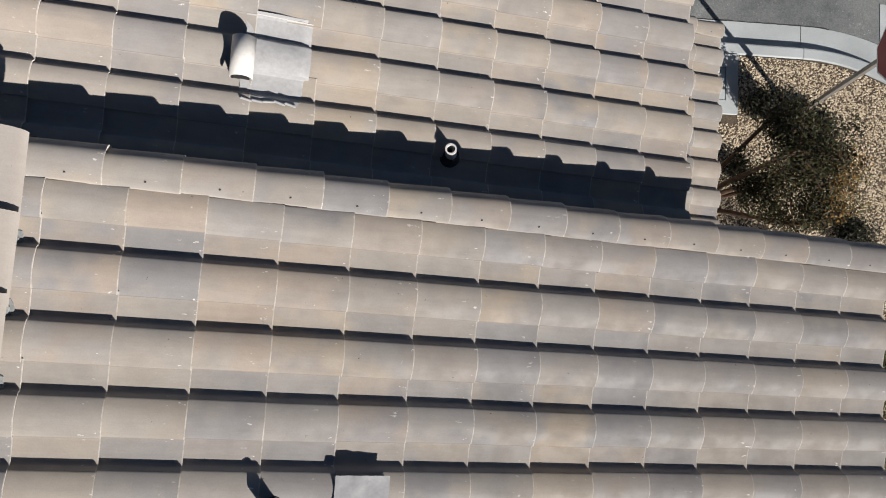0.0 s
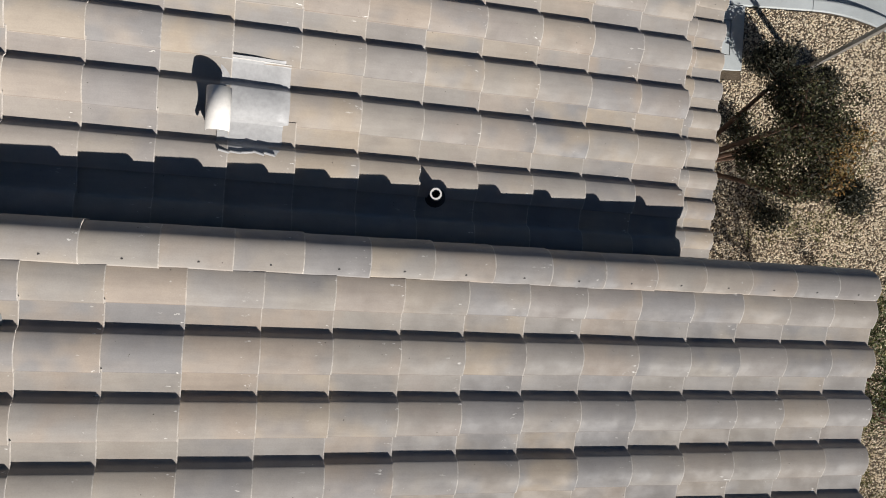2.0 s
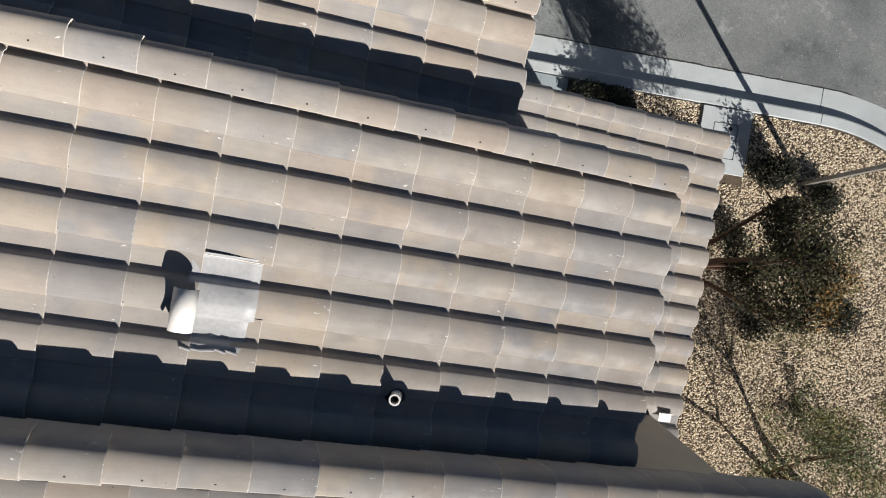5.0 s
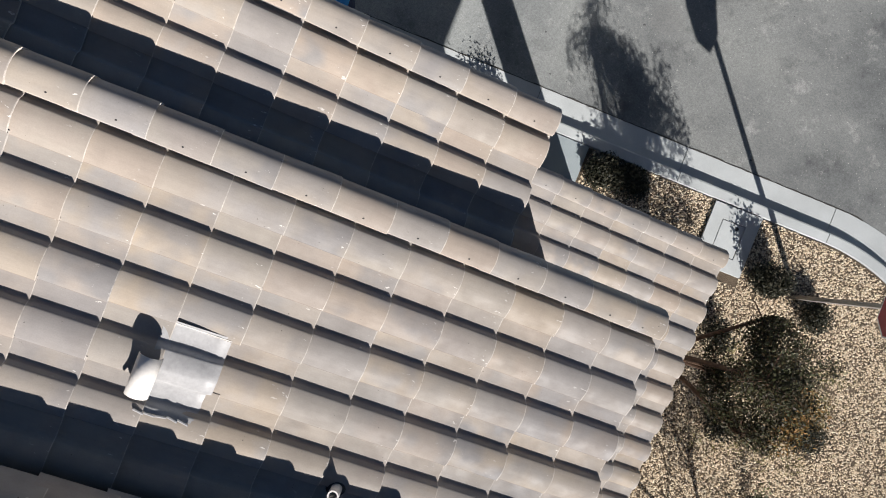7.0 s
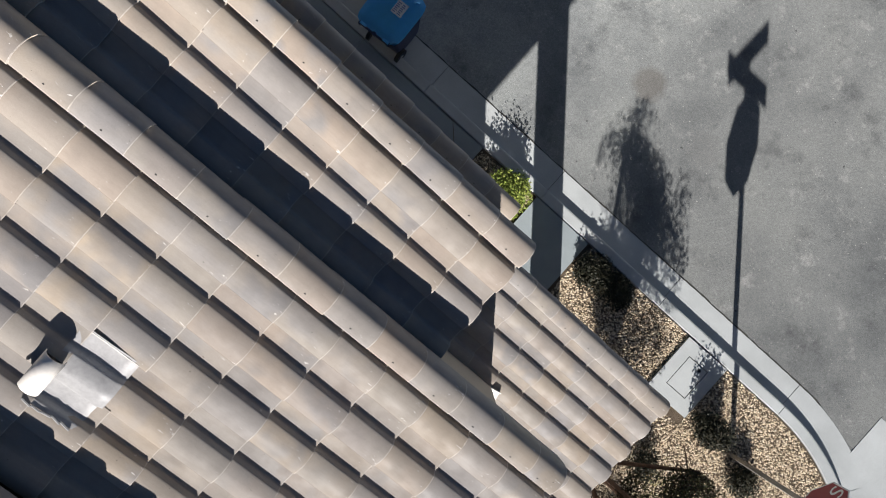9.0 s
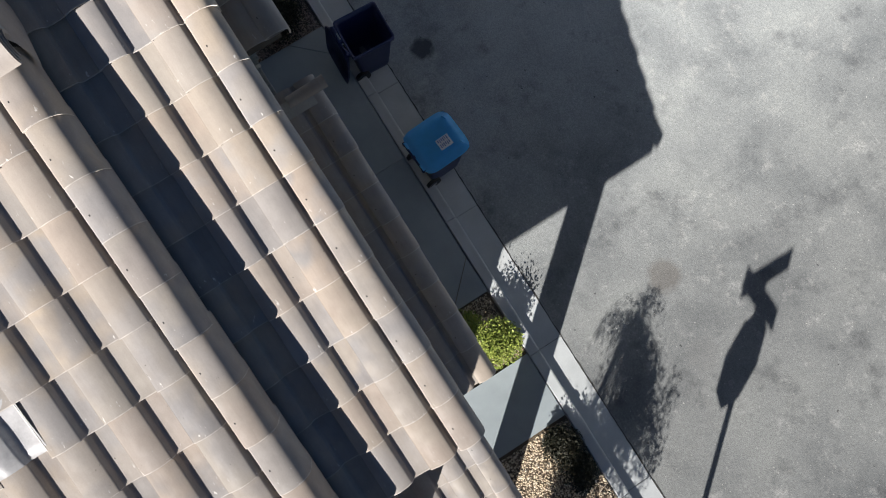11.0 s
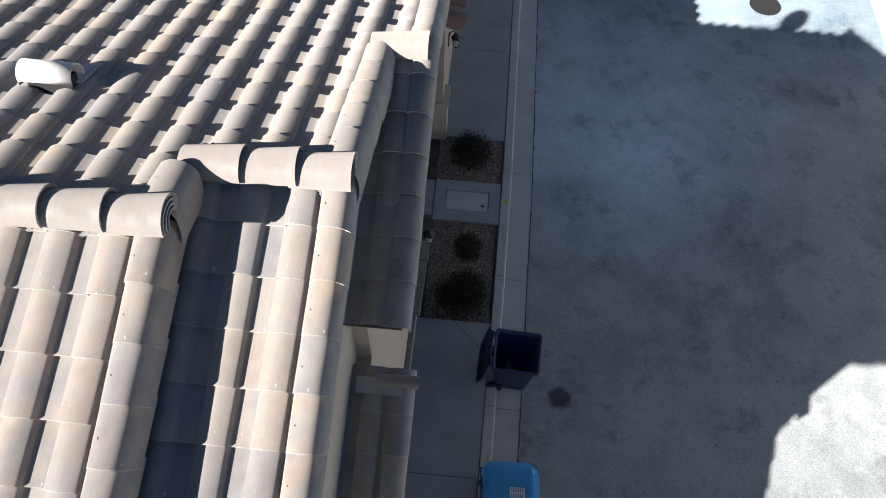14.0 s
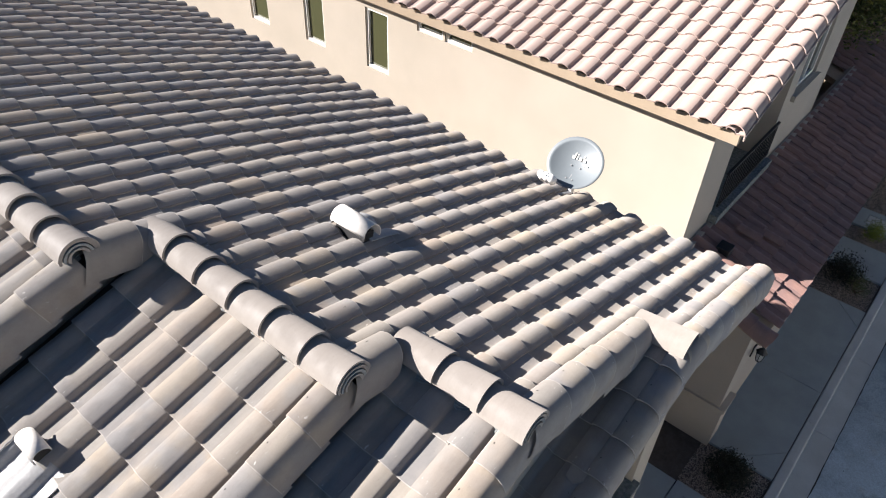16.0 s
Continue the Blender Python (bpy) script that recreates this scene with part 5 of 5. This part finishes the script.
# ---- utility covers ----
def utility_box(x0, x1, y0, y1, label, lid, surround=M_CONCRETE):
    e = new("utility_box")
    e.matrix_basis = Matrix.Translation(((x0 + x1) / 2, (y0 + y1) / 2, 0))
    tagged(e, label, "utility cover", group="utility covers")
    hx, hy = (x1 - x0) / 2, (y1 - y0) / 2
    lx, ly = lid
    bm = bmesh.new()
    for a, b, c, d in ((-hx, hx, -hy, -ly - 0.012), (-hx, hx, ly + 0.012, hy), (-hx, -lx - 0.012, -ly - 0.012, ly + 0.012), (lx + 0.012, hx, -ly - 0.012, ly + 0.012)):
        box(bm, a, b, c, d, -0.2, 0.004)
    part("surround", bm, surround, e)
    part("cover", box(bmesh.new(), -lx, lx, -ly, ly, -0.2, 0.0, 0.004), M_KERB, e, "pale concrete cover")
    part("keyhole", rod(bmesh.new(), (lx * 0.4, ly * 0.75, -0.002), (lx * 0.4, ly * 0.75, 0.003), 0.03, 14), M_IRON, e)
    return e


utility_box(-8.53, -7.62, 3.62, back(-7.7), "concrete utility box with a pale lid in grey paving", (0.215, 0.39))
utility_box(3.53, 4.26, 3.68, back(4.26), "pale concrete utility box beside gravel and the kerb", (0.17, 0.25), M_KERB)
mh = part("manhole_cover", rod(bmesh.new(), (0, 0, -0.02), (0, 0, 0.004), 0.36, 36), plain("cast_iron", (0.06, 0.058, 0.055), 0.6, 0.6, 0.4, 60.0), None, "", Matrix.Translation((-14.5, 10.7, ROAD_Z + 0.002)))
tagged(mh, "round dark cast iron manhole cover in asphalt", "manhole cover")


utility_box(-19.0, -18.15, 3.62, back(-18.5), "grey concrete utility box in a far bed", (0.2, 0.36))
ring_bm = bmesh.new()
rod(ring_bm, (0, 0, -0.02), (0, 0, 0.006), 0.62, 40)
far_hole = new("manhole_cover")
far_hole.matrix_basis = Matrix.Translation((-25.0, 7.2, ROAD_Z))
tagged(far_hole, "dark manhole cover in a pale concrete collar", "manhole cover")
part("collar", ring_bm, M_KERB, far_hole, "pale concrete collar")
part("lid", rod(bmesh.new(), (0, 0, 0.0), (0, 0, 0.012), 0.33, 32), M_FELT, far_hole, "dark iron lid")


# ---- loose gravel ----
def pebbles(name, count, inside, size, z, mat, parent, seed):
    r = np.random.RandomState(seed)
    base = np.array([(1, 0, 0), (-0.5, 0.87, 0), (-0.5, -0.87, 0), (0.25, 0.3, 0.75), (-0.4, -0.1, 0.7), (0.2, -0.5, 0.6)])
    tri = [(0, 1, 3), (1, 2, 4), (2, 0, 5), (1, 4, 3), (2, 5, 4), (0, 3, 5), (3, 4, 5)]
    pos = inside(r, count)
    n = len(pos)
    a = r.rand(n) * 2 * np.pi
    s = size * (0.55 + 0.9 * r.rand(n) ** 1.5)
    c, sn = np.cos(a), np.sin(a)
    v = np.empty((n, 6, 3))
    b = base[None] * (1 + 0.35 * (r.rand(n, 6, 3) - 0.5))
    bx, by = b[..., 0] * s[:, None] * 1.15, b[..., 1] * s[:, None] * 0.85
    v[..., 0] = pos[:, 0, None] + bx * c[:, None] - by * sn[:, None]
    v[..., 1] = pos[:, 1, None] + bx * sn[:, None] + by * c[:, None]
    v[..., 2] = z + b[..., 2] * s[:, None] * 0.9 + (r.rand(n) * 0.008)[:, None]
    faces = (np.arange(n)[:, None, None] * 6 + np.array(tri)[None]).reshape(-1, 3)
    me = bpy.data.meshes.new(name)
    me.vertices.add(n * 6)
    me.vertices.foreach_set("co", v.reshape(-1))
    me.loops.add(len(faces) * 3)
    me.loops.foreach_set("vertex_index", faces.reshape(-1).astype(np.int32))
    me.polygons.add(len(faces))
    me.polygons.foreach_set("loop_start", np.arange(0, len(faces) * 3, 3, dtype=np.int32))
    me.update(calc_edges=True)
    me.materials.append(mat)
    return tagged(put(name, me, parent), kind="stuff")


def stone_material(name, tones):
    m, nt, bsdf = material(name)
    rnd = node(nt, "NewGeometry").outputs["Random Per Island"]
    col = ramp(nt, rnd, [(i / (len(tones) - 1), c) for i, c in enumerate(tones)])
    col = mix(nt, "MULTIPLY", 0.5, col, ramp(nt, noise_tex(nt, 120.0, 3.0, 0.7, world_coords(nt)), [(0.3, (0.6, 0.6, 0.6)), (0.65, (1, 1, 1))]))
    nt.links.new(col, bsdf.inputs["Base Color"])
    bsdf.inputs["Roughness"].default_value = 0.9
    return m


M_STONE = stone_material("tan_gravel_stones", [(0.56, 0.45, 0.30), (0.70, 0.59, 0.42), (0.43, 0.33, 0.22), (0.78, 0.69, 0.53), (0.60, 0.49, 0.34), (0.26, 0.195, 0.135)])
M_STONE_DARK = stone_material("brown_gravel_stones", [(0.32, 0.26, 0.205), (0.44, 0.36, 0.29), (0.22, 0.175, 0.14), (0.54, 0.46, 0.385)])


def yard_points(r, count):
    p = np.stack([1.55 + 6.4 * r.rand(count * 2), -2.8 + 7.65 * r.rand(count * 2)], 1)
    bend = kerb_line(5.2) - 2.9
    d = np.hypot(p[:, 0] - 5.2, p[:, 1] - bend)
    ok = ((p[:, 0] < 5.2) & (p[:, 1] < 4.68 - 0.0174 * (p[:, 0] - 1.0))) | ((p[:, 0] >= 5.2) & ((d < 2.87) | (p[:, 1] < bend)))
    ok &= ~((p[:, 0] > 3.52) & (p[:, 0] < 4.28) & (p[:, 1] > 3.54))
    ok &= ~((p[:, 0] < 2.62) & (p[:, 1] < 3.22))
    return p[ok][:count]


def rect_points(x0, x1, y0, y1):
    return lambda r, count: np.stack([x0 + (x1 - x0) * r.rand(count), y0 + (y1 - y0) * r.rand(count)], 1)


pebbles("gravel_stones", 95000, yard_points, 0.0165, -0.05, M_STONE, yard, 3)
for k, (x0, x1) in enumerate(BEDS[:6]):
    y0 = 3.66 if x0 > -8 else 3.6
    beds_ = [o for o in scene.objects if o.name.startswith("gravel_bed")]
    pebbles("gravel_stones", int((x1 - x0) * (back(x0) - y0) * 3400), rect_points(x0 + 0.02, x1 - 0.02, y0, back(x1) - 0.02), 0.0125, -0.052, M_STONE if x0 > -1 else M_STONE_DARK, beds_[k], 11 + k)


# ---- plants ----
def leaf_material(name, tones):
    m, nt, bsdf = material(name)
    rnd = node(nt, "NewGeometry").outputs["Random Per Island"]
    col = ramp(nt, rnd, [(i / (len(tones) - 1), c) for i, c in enumerate(tones)])
    nt.links.new(col, bsdf.inputs["Base Color"])
    bsdf.inputs["Roughness"].default_value = 0.6
    bsdf.inputs["Specular IOR Level"].default_value = 0.25
    return m


M_LEAF = leaf_material("bright_shrub_leaf", [(0.09, 0.13, 0.02), (0.17, 0.22, 0.035), (0.28, 0.31, 0.07)])
M_LEAF_DARK = leaf_material("dark_shrub_leaf", [(0.012, 0.014, 0.008), (0.022, 0.024, 0.013), (0.035, 0.030, 0.018)])
M_LEAF_TREE = leaf_material("dry_tree_leaf", [(0.014, 0.013, 0.007), (0.026, 0.026, 0.010), (0.045, 0.050, 0.016), (0.020, 0.016, 0.009), (0.055, 0.034, 0.013), (0.032, 0.042, 0.014)])
M_LEAF_SUN = leaf_material("yellow_green_leaf", [(0.16, 0.17, 0.04), (0.24, 0.23, 0.06), (0.12, 0.13, 0.035)])
M_LEAF_SCRUB = leaf_material("scrub_leaf", [(0.045, 0.06, 0.02), (0.08, 0.10, 0.035), (0.12, 0.13, 0.05), (0.05, 0.05, 0.025)])
M_BARK = rough_material("brown_bark", (0.085, 0.05, 0.032), (0.15, 0.09, 0.06), 12.0, 60.0, 0.9, 0.6, 0.01)


def leaves(name, points, size, mat, parent, seed, flat=0.5):
    """Small pointed leaves, two triangles each, turned at random."""
    r = np.random.RandomState(seed)
    p = np.asarray(points)
    n = len(p)
    d = r.normal(size=(n, 3))
    d[:, 2] *= flat
    d /= np.linalg.norm(d, axis=1)[:, None]
    e = np.cross(d, r.normal(size=(n, 3)))
    e /= np.linalg.norm(e, axis=1)[:, None]
    s = size * (0.6 + 0.8 * r.rand(n))[:, None]
    v = np.stack([p - d * s, p + e * s * 0.45, p + d * s, p - e * s * 0.45], 1).reshape(-1, 3)
    me = bpy.data.meshes.new(name)
    me.from_pydata([tuple(q) for q in v], [], [(4 * i, 4 * i + 1, 4 * i + 2, 4 * i + 3) for i in range(n)])
    me.materials.append(mat)
    return put(name, me, parent)


def shrub(x, y, r, h, mat, label, count, seed, leaf=0.022, z=-0.05, ragged=0.35, group="low shrubs"):
    e = new("shrub")
    e.matrix_basis = Matrix.Translation((x, y, z))
    tagged(e, label, "shrub", group=group)
    q = np.random.RandomState(seed)
    bm = bmesh.new()
    tips = []
    for k in range(9):
        a, t = q.rand() * 6.28, 0.25 + 0.75 * q.rand()
        tip = Vector((r * 0.75 * t * math.cos(a), r * 0.75 * t * math.sin(a), h * (0.55 + 0.4 * q.rand())))
        rod(bm, (0, 0, -0.02), tuple(tip), 0.010, 5, 0.004)
        tips.append(tip)
    part("stems", bm, M_BARK, e)
    pts = []
    for k in range(count):
        tip = tips[q.randint(len(tips))]
        o = q.normal(size=3) * np.array((r, r, h)) * ragged
        c = np.array(tip) + o
        if c[2] > 0.01 and math.hypot(c[0], c[1]) < r * 1.15:
            pts.append(c)
    leaves("foliage", pts, leaf, mat, e, seed)
    return e


shrub(0.10, 4.40, 0.33, 0.34, M_LEAF, "bright green leafy shrub in a gravel bed", 6000, 1)
shrub(-0.33, 4.12, 0.24, 0.30, M_LEAF, "small bright green leafy shrub by the wall", 2000, 2)
shrub(1.86, 4.40, 0.28, 0.20, M_LEAF_DARK, "flat dark shrub in tan gravel by the kerb", 4600, 3, 0.022)
shrub(2.22, 4.36, 0.26, 0.22, M_LEAF_DARK, "dark brown shrub in tan gravel by the kerb", 3800, 33, 0.022)
shrub(4.58, 3.80, 0.24, 0.40, M_LEAF_DARK, "dark green shrub beside a concrete utility slab", 5200, 4, 0.024)
shrub(5.45, 3.52, 0.22, 0.26, M_LEAF_DARK, "small dark shrub by the sign post", 2600, 5)
shrub(4.75, 1.62, 0.27, 0.25, M_LEAF_DARK, "small dark shrub in tan gravel", 1300, 6)
shrub(4.22, 2.75, 0.26, 0.25, M_LEAF_DARK, "small dark shrub under the tree", 1200, 16)
shrub(5.95, 1.9, 0.27, 0.28, M_LEAF_DARK, "small dark shrub in the open gravel", 2800, 17)
shrub(-7.02, 4.33, 0.24, 0.2, M_LEAF_DARK, "low dark shrub in a brown gravel bed", 3200, 7)
shrub(-6.05, 4.30, 0.42, 0.25, M_LEAF_DARK, "spreading dark shrub in a brown gravel bed", 7000, 8)
shrub(-9.15, 4.25, 0.38, 0.25, M_LEAF_DARK, "low dark shrub beside a utility box", 6000, 9)
shrub(-15.85, 4.05, 0.40, 0.4, M_LEAF_DARK, "dark shrub in a gravel bed by the paving", 4000, 10)
shrub(-15.55, 4.45, 0.26, 0.3, M_LEAF_SCRUB, "thin brownish shrub beside a dark one", 700, 14)
shrub(-17.9, 4.17, 0.26, 0.3, M_LEAF, "green shrub in a gravel bed beside a utility slab", 1400, 12)
shrub(-19.9, 4.4, 0.24, 0.35, M_LEAF_DARK, "dark shrub in a far gravel bed", 1800, 13)
shrub(-22.3, 4.0, 0.36, 0.55, M_LEAF_SCRUB, "upright grey green shrub in a far gravel bed", 2200, 18)
shrub(-24.5, 4.13, 0.34, 0.5, M_LEAF_DARK, "dark shrub beyond a paving slab", 2000, 19)
shrub(-26.0, 3.95, 0.8, 0.9, M_LEAF_SCRUB, "broad green shrub far along the kerb", 5000, 20, 0.035)


def tree(x, y, height, crown_r, mat, label, limbs, leaf_count, leaf, seed, spread=0.8, clump=0.20):
    e = new("tree")
    e.matrix_basis = Matrix.Translation((x, y, -0.06))
    tagged(e, label, "tree")
    q = random.Random(seed)
    bm = bmesh.new()
    tips = []
    def grow(a, d, length, r, level):
        steps_ = 3
        p = Vector(a)
        for k in range(steps_):
            d = (d + Vector((q.uniform(-1, 1), q.uniform(-1, 1), q.uniform(-0.4, 0.7))) * 0.18).normalized()
            b = p + d * length / steps_
            rod(bm, tuple(p), tuple(b), r * (1 - 0.22 * k), 7, r * (1 - 0.22 * (k + 1)))
            p = b
            if level >= 1:
                tips.append(p.copy())
        if level < 3:
            for _ in range(3 if level else 3):
                nd = (d + Vector((q.uniform(-1, 1), q.uniform(-1, 1), q.uniform(-0.3, 0.5))) * spread).normalized()
                grow(p, nd, length * q.uniform(0.5, 0.72), r * 0.5, level + 1)
    for k in range(limbs):
        a = 6.28 * k / limbs + q.uniform(-0.4, 0.4)
        grow((0.04 * math.cos(a), 0.04 * math.sin(a), 0), Vector((0.42 * math.cos(a), 0.42 * math.sin(a), 1)).normalized(), height * 0.42, 0.045, 0)
    part("trunk", bm, M_BARK, e)
    rs = np.random.RandomState(seed)
    pts = []
    tips_ = [t for t in tips if t.z > height * 0.35]
    for k in range(leaf_count):
        t = tips_[rs.randint(len(tips_))]
        o = rs.normal(size=3) * clump
        pts.append(np.array(t) + o)
    leaves("crown", pts, leaf, mat, e, seed)
    return e


def yard_tree():
    """A small leaning tree: limbs fan out from a base close to the porch; the dense crown has a rusty, half-dead side."""
    e = new("tree")
    base = Vector((3.45, 2.22, -0.06))
    e.matrix_basis = Matrix.Translation(base)
    tagged(e, "small leaning tree with dark olive and rust leaves in gravel", "tree")
    q = random.Random(31)
    rs = np.random.RandomState(31)
    bm = bmesh.new()
    ends = [Vector(p) - base for p in ((4.08, 3.13, 1.66), (4.07, 2.28, 1.05), (4.25, 1.70, 1.81), (4.4, 2.5, 1.9), (4.0, 2.45, 2.5))]
    centre = Vector((4.32, 2.42, 1.95)) - base
    tips = []
    for end in ends:
        mid = end * 0.45 + Vector((q.uniform(-0.04, 0.04), q.uniform(-0.04, 0.04), 0.10))
        rod(bm, (0, 0, 0), tuple(mid), 0.042, 8, 0.034)
        rod(bm, tuple(mid), tuple(end), 0.034, 8, 0.024)
        for k in range(9):
            d = Vector((q.gauss(0, 1), q.gauss(0, 1), q.gauss(0.25, 0.9))).normalized()
            tip = end.lerp(centre, q.uniform(0.0, 0.6)) + d * q.uniform(0.25, 0.62)
            bend = end.lerp(tip, 0.5) + Vector((q.uniform(-0.06, 0.06), q.uniform(-0.06, 0.06), 0.05))
            rod(bm, tuple(end), tuple(bend), 0.012, 5, 0.008)
            rod(bm, tuple(bend), tuple(tip), 0.008, 5, 0.003)
            tips += [bend, tip]
    part("trunk", bm, M_BARK, e)
    green, rust = [], []
    for k in range(26000):
        c = np.array(tips[rs.randint(len(tips))]) + rs.normal(size=3) * 0.10
        o = (c - np.array(centre)) / np.array((0.80, 0.82, 1.10))
        if o @ o > 1.0:
            continue
        (rust if o[0] > 0.25 and o[1] < 0.15 and rs.rand() < 0.75 else green).append(c)
    leaves("crown", green, 0.021, M_LEAF_TREE, e, 31)
    leaves("dry_foliage", rust, 0.020, M_LEAF_RUST, e, 32)["label"] = "sparse rust brown foliage"
    return e


M_LEAF_RUST = leaf_material("rust_leaf", [(0.16, 0.085, 0.025), (0.24, 0.13, 0.035), (0.10, 0.07, 0.025), (0.20, 0.15, 0.05)])
yard_tree()
tree(5.5, -0.55, 2.1, 0.6, M_LEAF_SCRUB, "small scrubby tree with thin grey green leaves in gravel", 3, 5200, 0.020, 41, 0.9, 0.13)


def dry_brush(x, y, r, label, seed):
    """Pale leafless twigs with a few narrow leaves, low over the gravel."""
    e = new("dry_bush")
    e.matrix_basis = Matrix.Translation((x, y, -0.04))
    tagged(e, label, "bush", group="dry bushes")
    q = random.Random(seed)
    bm = bmesh.new()
    pts = []
    for k in range(16):
        a = q.uniform(0, 6.28)
        p = Vector((0.03 * math.cos(a), 0.03 * math.sin(a), 0.0))
        d = Vector((math.cos(a), math.sin(a), q.uniform(0.3, 1.3))).normalized()
        rad = q.uniform(0.004, 0.008)
        for i in range(6):
            n_ = p + d * r * q.uniform(0.14, 0.22)
            rod(bm, tuple(p), tuple(n_), rad, 5, rad * 0.8)
            rad *= 0.8
            p = n_
            d = (d + Vector((q.uniform(-1, 1), q.uniform(-1, 1), q.uniform(-0.5, 0.2))) * 0.35).normalized()
            pts += [np.array(p) + np.array((q.gauss(0, 0.05), q.gauss(0, 0.05), q.gauss(0, 0.03))) for _ in range(7)]
    part("twigs", bm, M_TWIG, e, "pale dry twigs")
    leaves("foliage", pts, 0.024, M_LEAF_SCRUB, e, seed)
    return e


M_TWIG = rough_material("pale_dry_twig", (0.30, 0.27, 0.22), (0.42, 0.38, 0.31), 14.0, 60.0, 0.9, 0.4)
dry_brush(5.62, 0.48, 0.55, "low dry bush with pale bare twigs on gravel", 51)
dry_brush(6.30, -0.15, 0.50, "straggling dry bush with pale twigs and thin leaves", 52)
bm = bmesh.new()
path_ = [(5.75, -0.72, 0.55), (6.1, -1.0, 0.42), (6.5, -1.28, 0.30), (7.0, -1.45, 0.12), (7.4, -1.5, -0.04)]
for i, (p, q_) in enumerate(zip(path_, path_[1:])):
    rod(bm, p, q_, 0.035 + 0.006 * i, 9, 0.041 + 0.006 * i)
limb = part("tree_limb", bm, M_BARK, None, "", None, True)
tagged(limb, "dark brown leaning limb rising from the gravel", "tree limb")


def tufts(name, count, x0, x1, y0, y1, seed):
    """Thin blades of dry grass scattered over the gravel."""
    r = np.random.RandomState(seed)
    c = np.stack([x0 + (x1 - x0) * r.rand(60), y0 + (y1 - y0) * r.rand(60)], 1)
    k = r.randint(60, size=count)
    p = c[k] + r.normal(size=(count, 2)) * 0.09
    a = r.rand(count) * 6.28
    h = 0.05 + 0.10 * r.rand(count)
    dx, dy = np.cos(a), np.sin(a)
    v = np.zeros((count, 3, 3))
    v[:, 0] = np.stack([p[:, 0] - 0.004 * dy, p[:, 1] + 0.004 * dx, np.full(count, -0.045)], 1)
    v[:, 1] = np.stack([p[:, 0] + 0.004 * dy, p[:, 1] - 0.004 * dx, np.full(count, -0.045)], 1)
    v[:, 2] = np.stack([p[:, 0] + dx * h * 0.8, p[:, 1] + dy * h * 0.8, -0.04 + h * 0.7], 1)
    me = bpy.data.meshes.new(name)
    me.from_pydata([tuple(q) for q in v.reshape(-1, 3)], [], [(3 * i, 3 * i + 1, 3 * i + 2) for i in range(count)])
    me.materials.append(M_LEAF_GRASS)
    return tagged(put(name, me), "thin dry yellow green grass tufts in gravel", "grass", kind="stuff")


M_LEAF_GRASS = leaf_material("dry_grass", [(0.10, 0.11, 0.03), (0.17, 0.16, 0.05), (0.24, 0.20, 0.08), (0.07, 0.09, 0.03)])
tufts("grass", 6500, 5.2, 7.6, -2.6, 0.7, 61)
tufts("grass", 1500, 4.4, 6.2, 1.2, 2.9, 62)
M_LEAF_FAR = leaf_material("olive_tree_leaf", [(0.05, 0.06, 0.015), (0.10, 0.11, 0.025), (0.19, 0.19, 0.045), (0.035, 0.04, 0.012), (0.14, 0.14, 0.035)])
tree(-20.6, 1.5, 6.2, 1.8, M_LEAF_FAR, "leafy yellow green tree behind the neighbouring house", 4, 26000, 0.055, 22, 0.8, 0.36)
tree(-24.0, -0.2, 6.6, 2.0, M_LEAF_FAR, "tall yellow green tree behind the neighbouring house", 4, 26000, 0.06, 23, 0.8, 0.42)
tree(-29.0, 0.8, 6.0, 2.0, M_LEAF_FAR, "spreading olive green tree far down the street", 4, 20000, 0.07, 24, 0.8, 0.5)

# ---- small things by the kerb ----
bm = bmesh.new()
for i in range(14):
    a, b = 0.5 + 0.31 * i, 0.5 + 0.31 * (i + 1)
    rod(bm, (0.055 * math.cos(a), 0.055 * math.sin(a), 0.012), (0.055 * math.cos(b), 0.055 * math.sin(b), 0.012), 0.011, 8)
loop = part("hose_loop", bm, M_PVC, None, "", Matrix.Translation((-9.45, 4.46, -0.045)), True)
tagged(loop, "curled piece of white plastic hose lying on brown gravel", "hose")
paint = part("paint_mark", rod(bmesh.new(), (0, 0, 0), (0, 0, 0.0015), 0.05, 14), rough_material("yellow_green_paint", (0.45, 0.50, 0.06), (0.60, 0.60, 0.12), 30.0, 90.0, 0.8), None, "", Matrix.Translation((-8.14, 4.945, 0.001)))
tagged(paint, "round yellow green paint mark sprayed on the kerb", "paint mark")
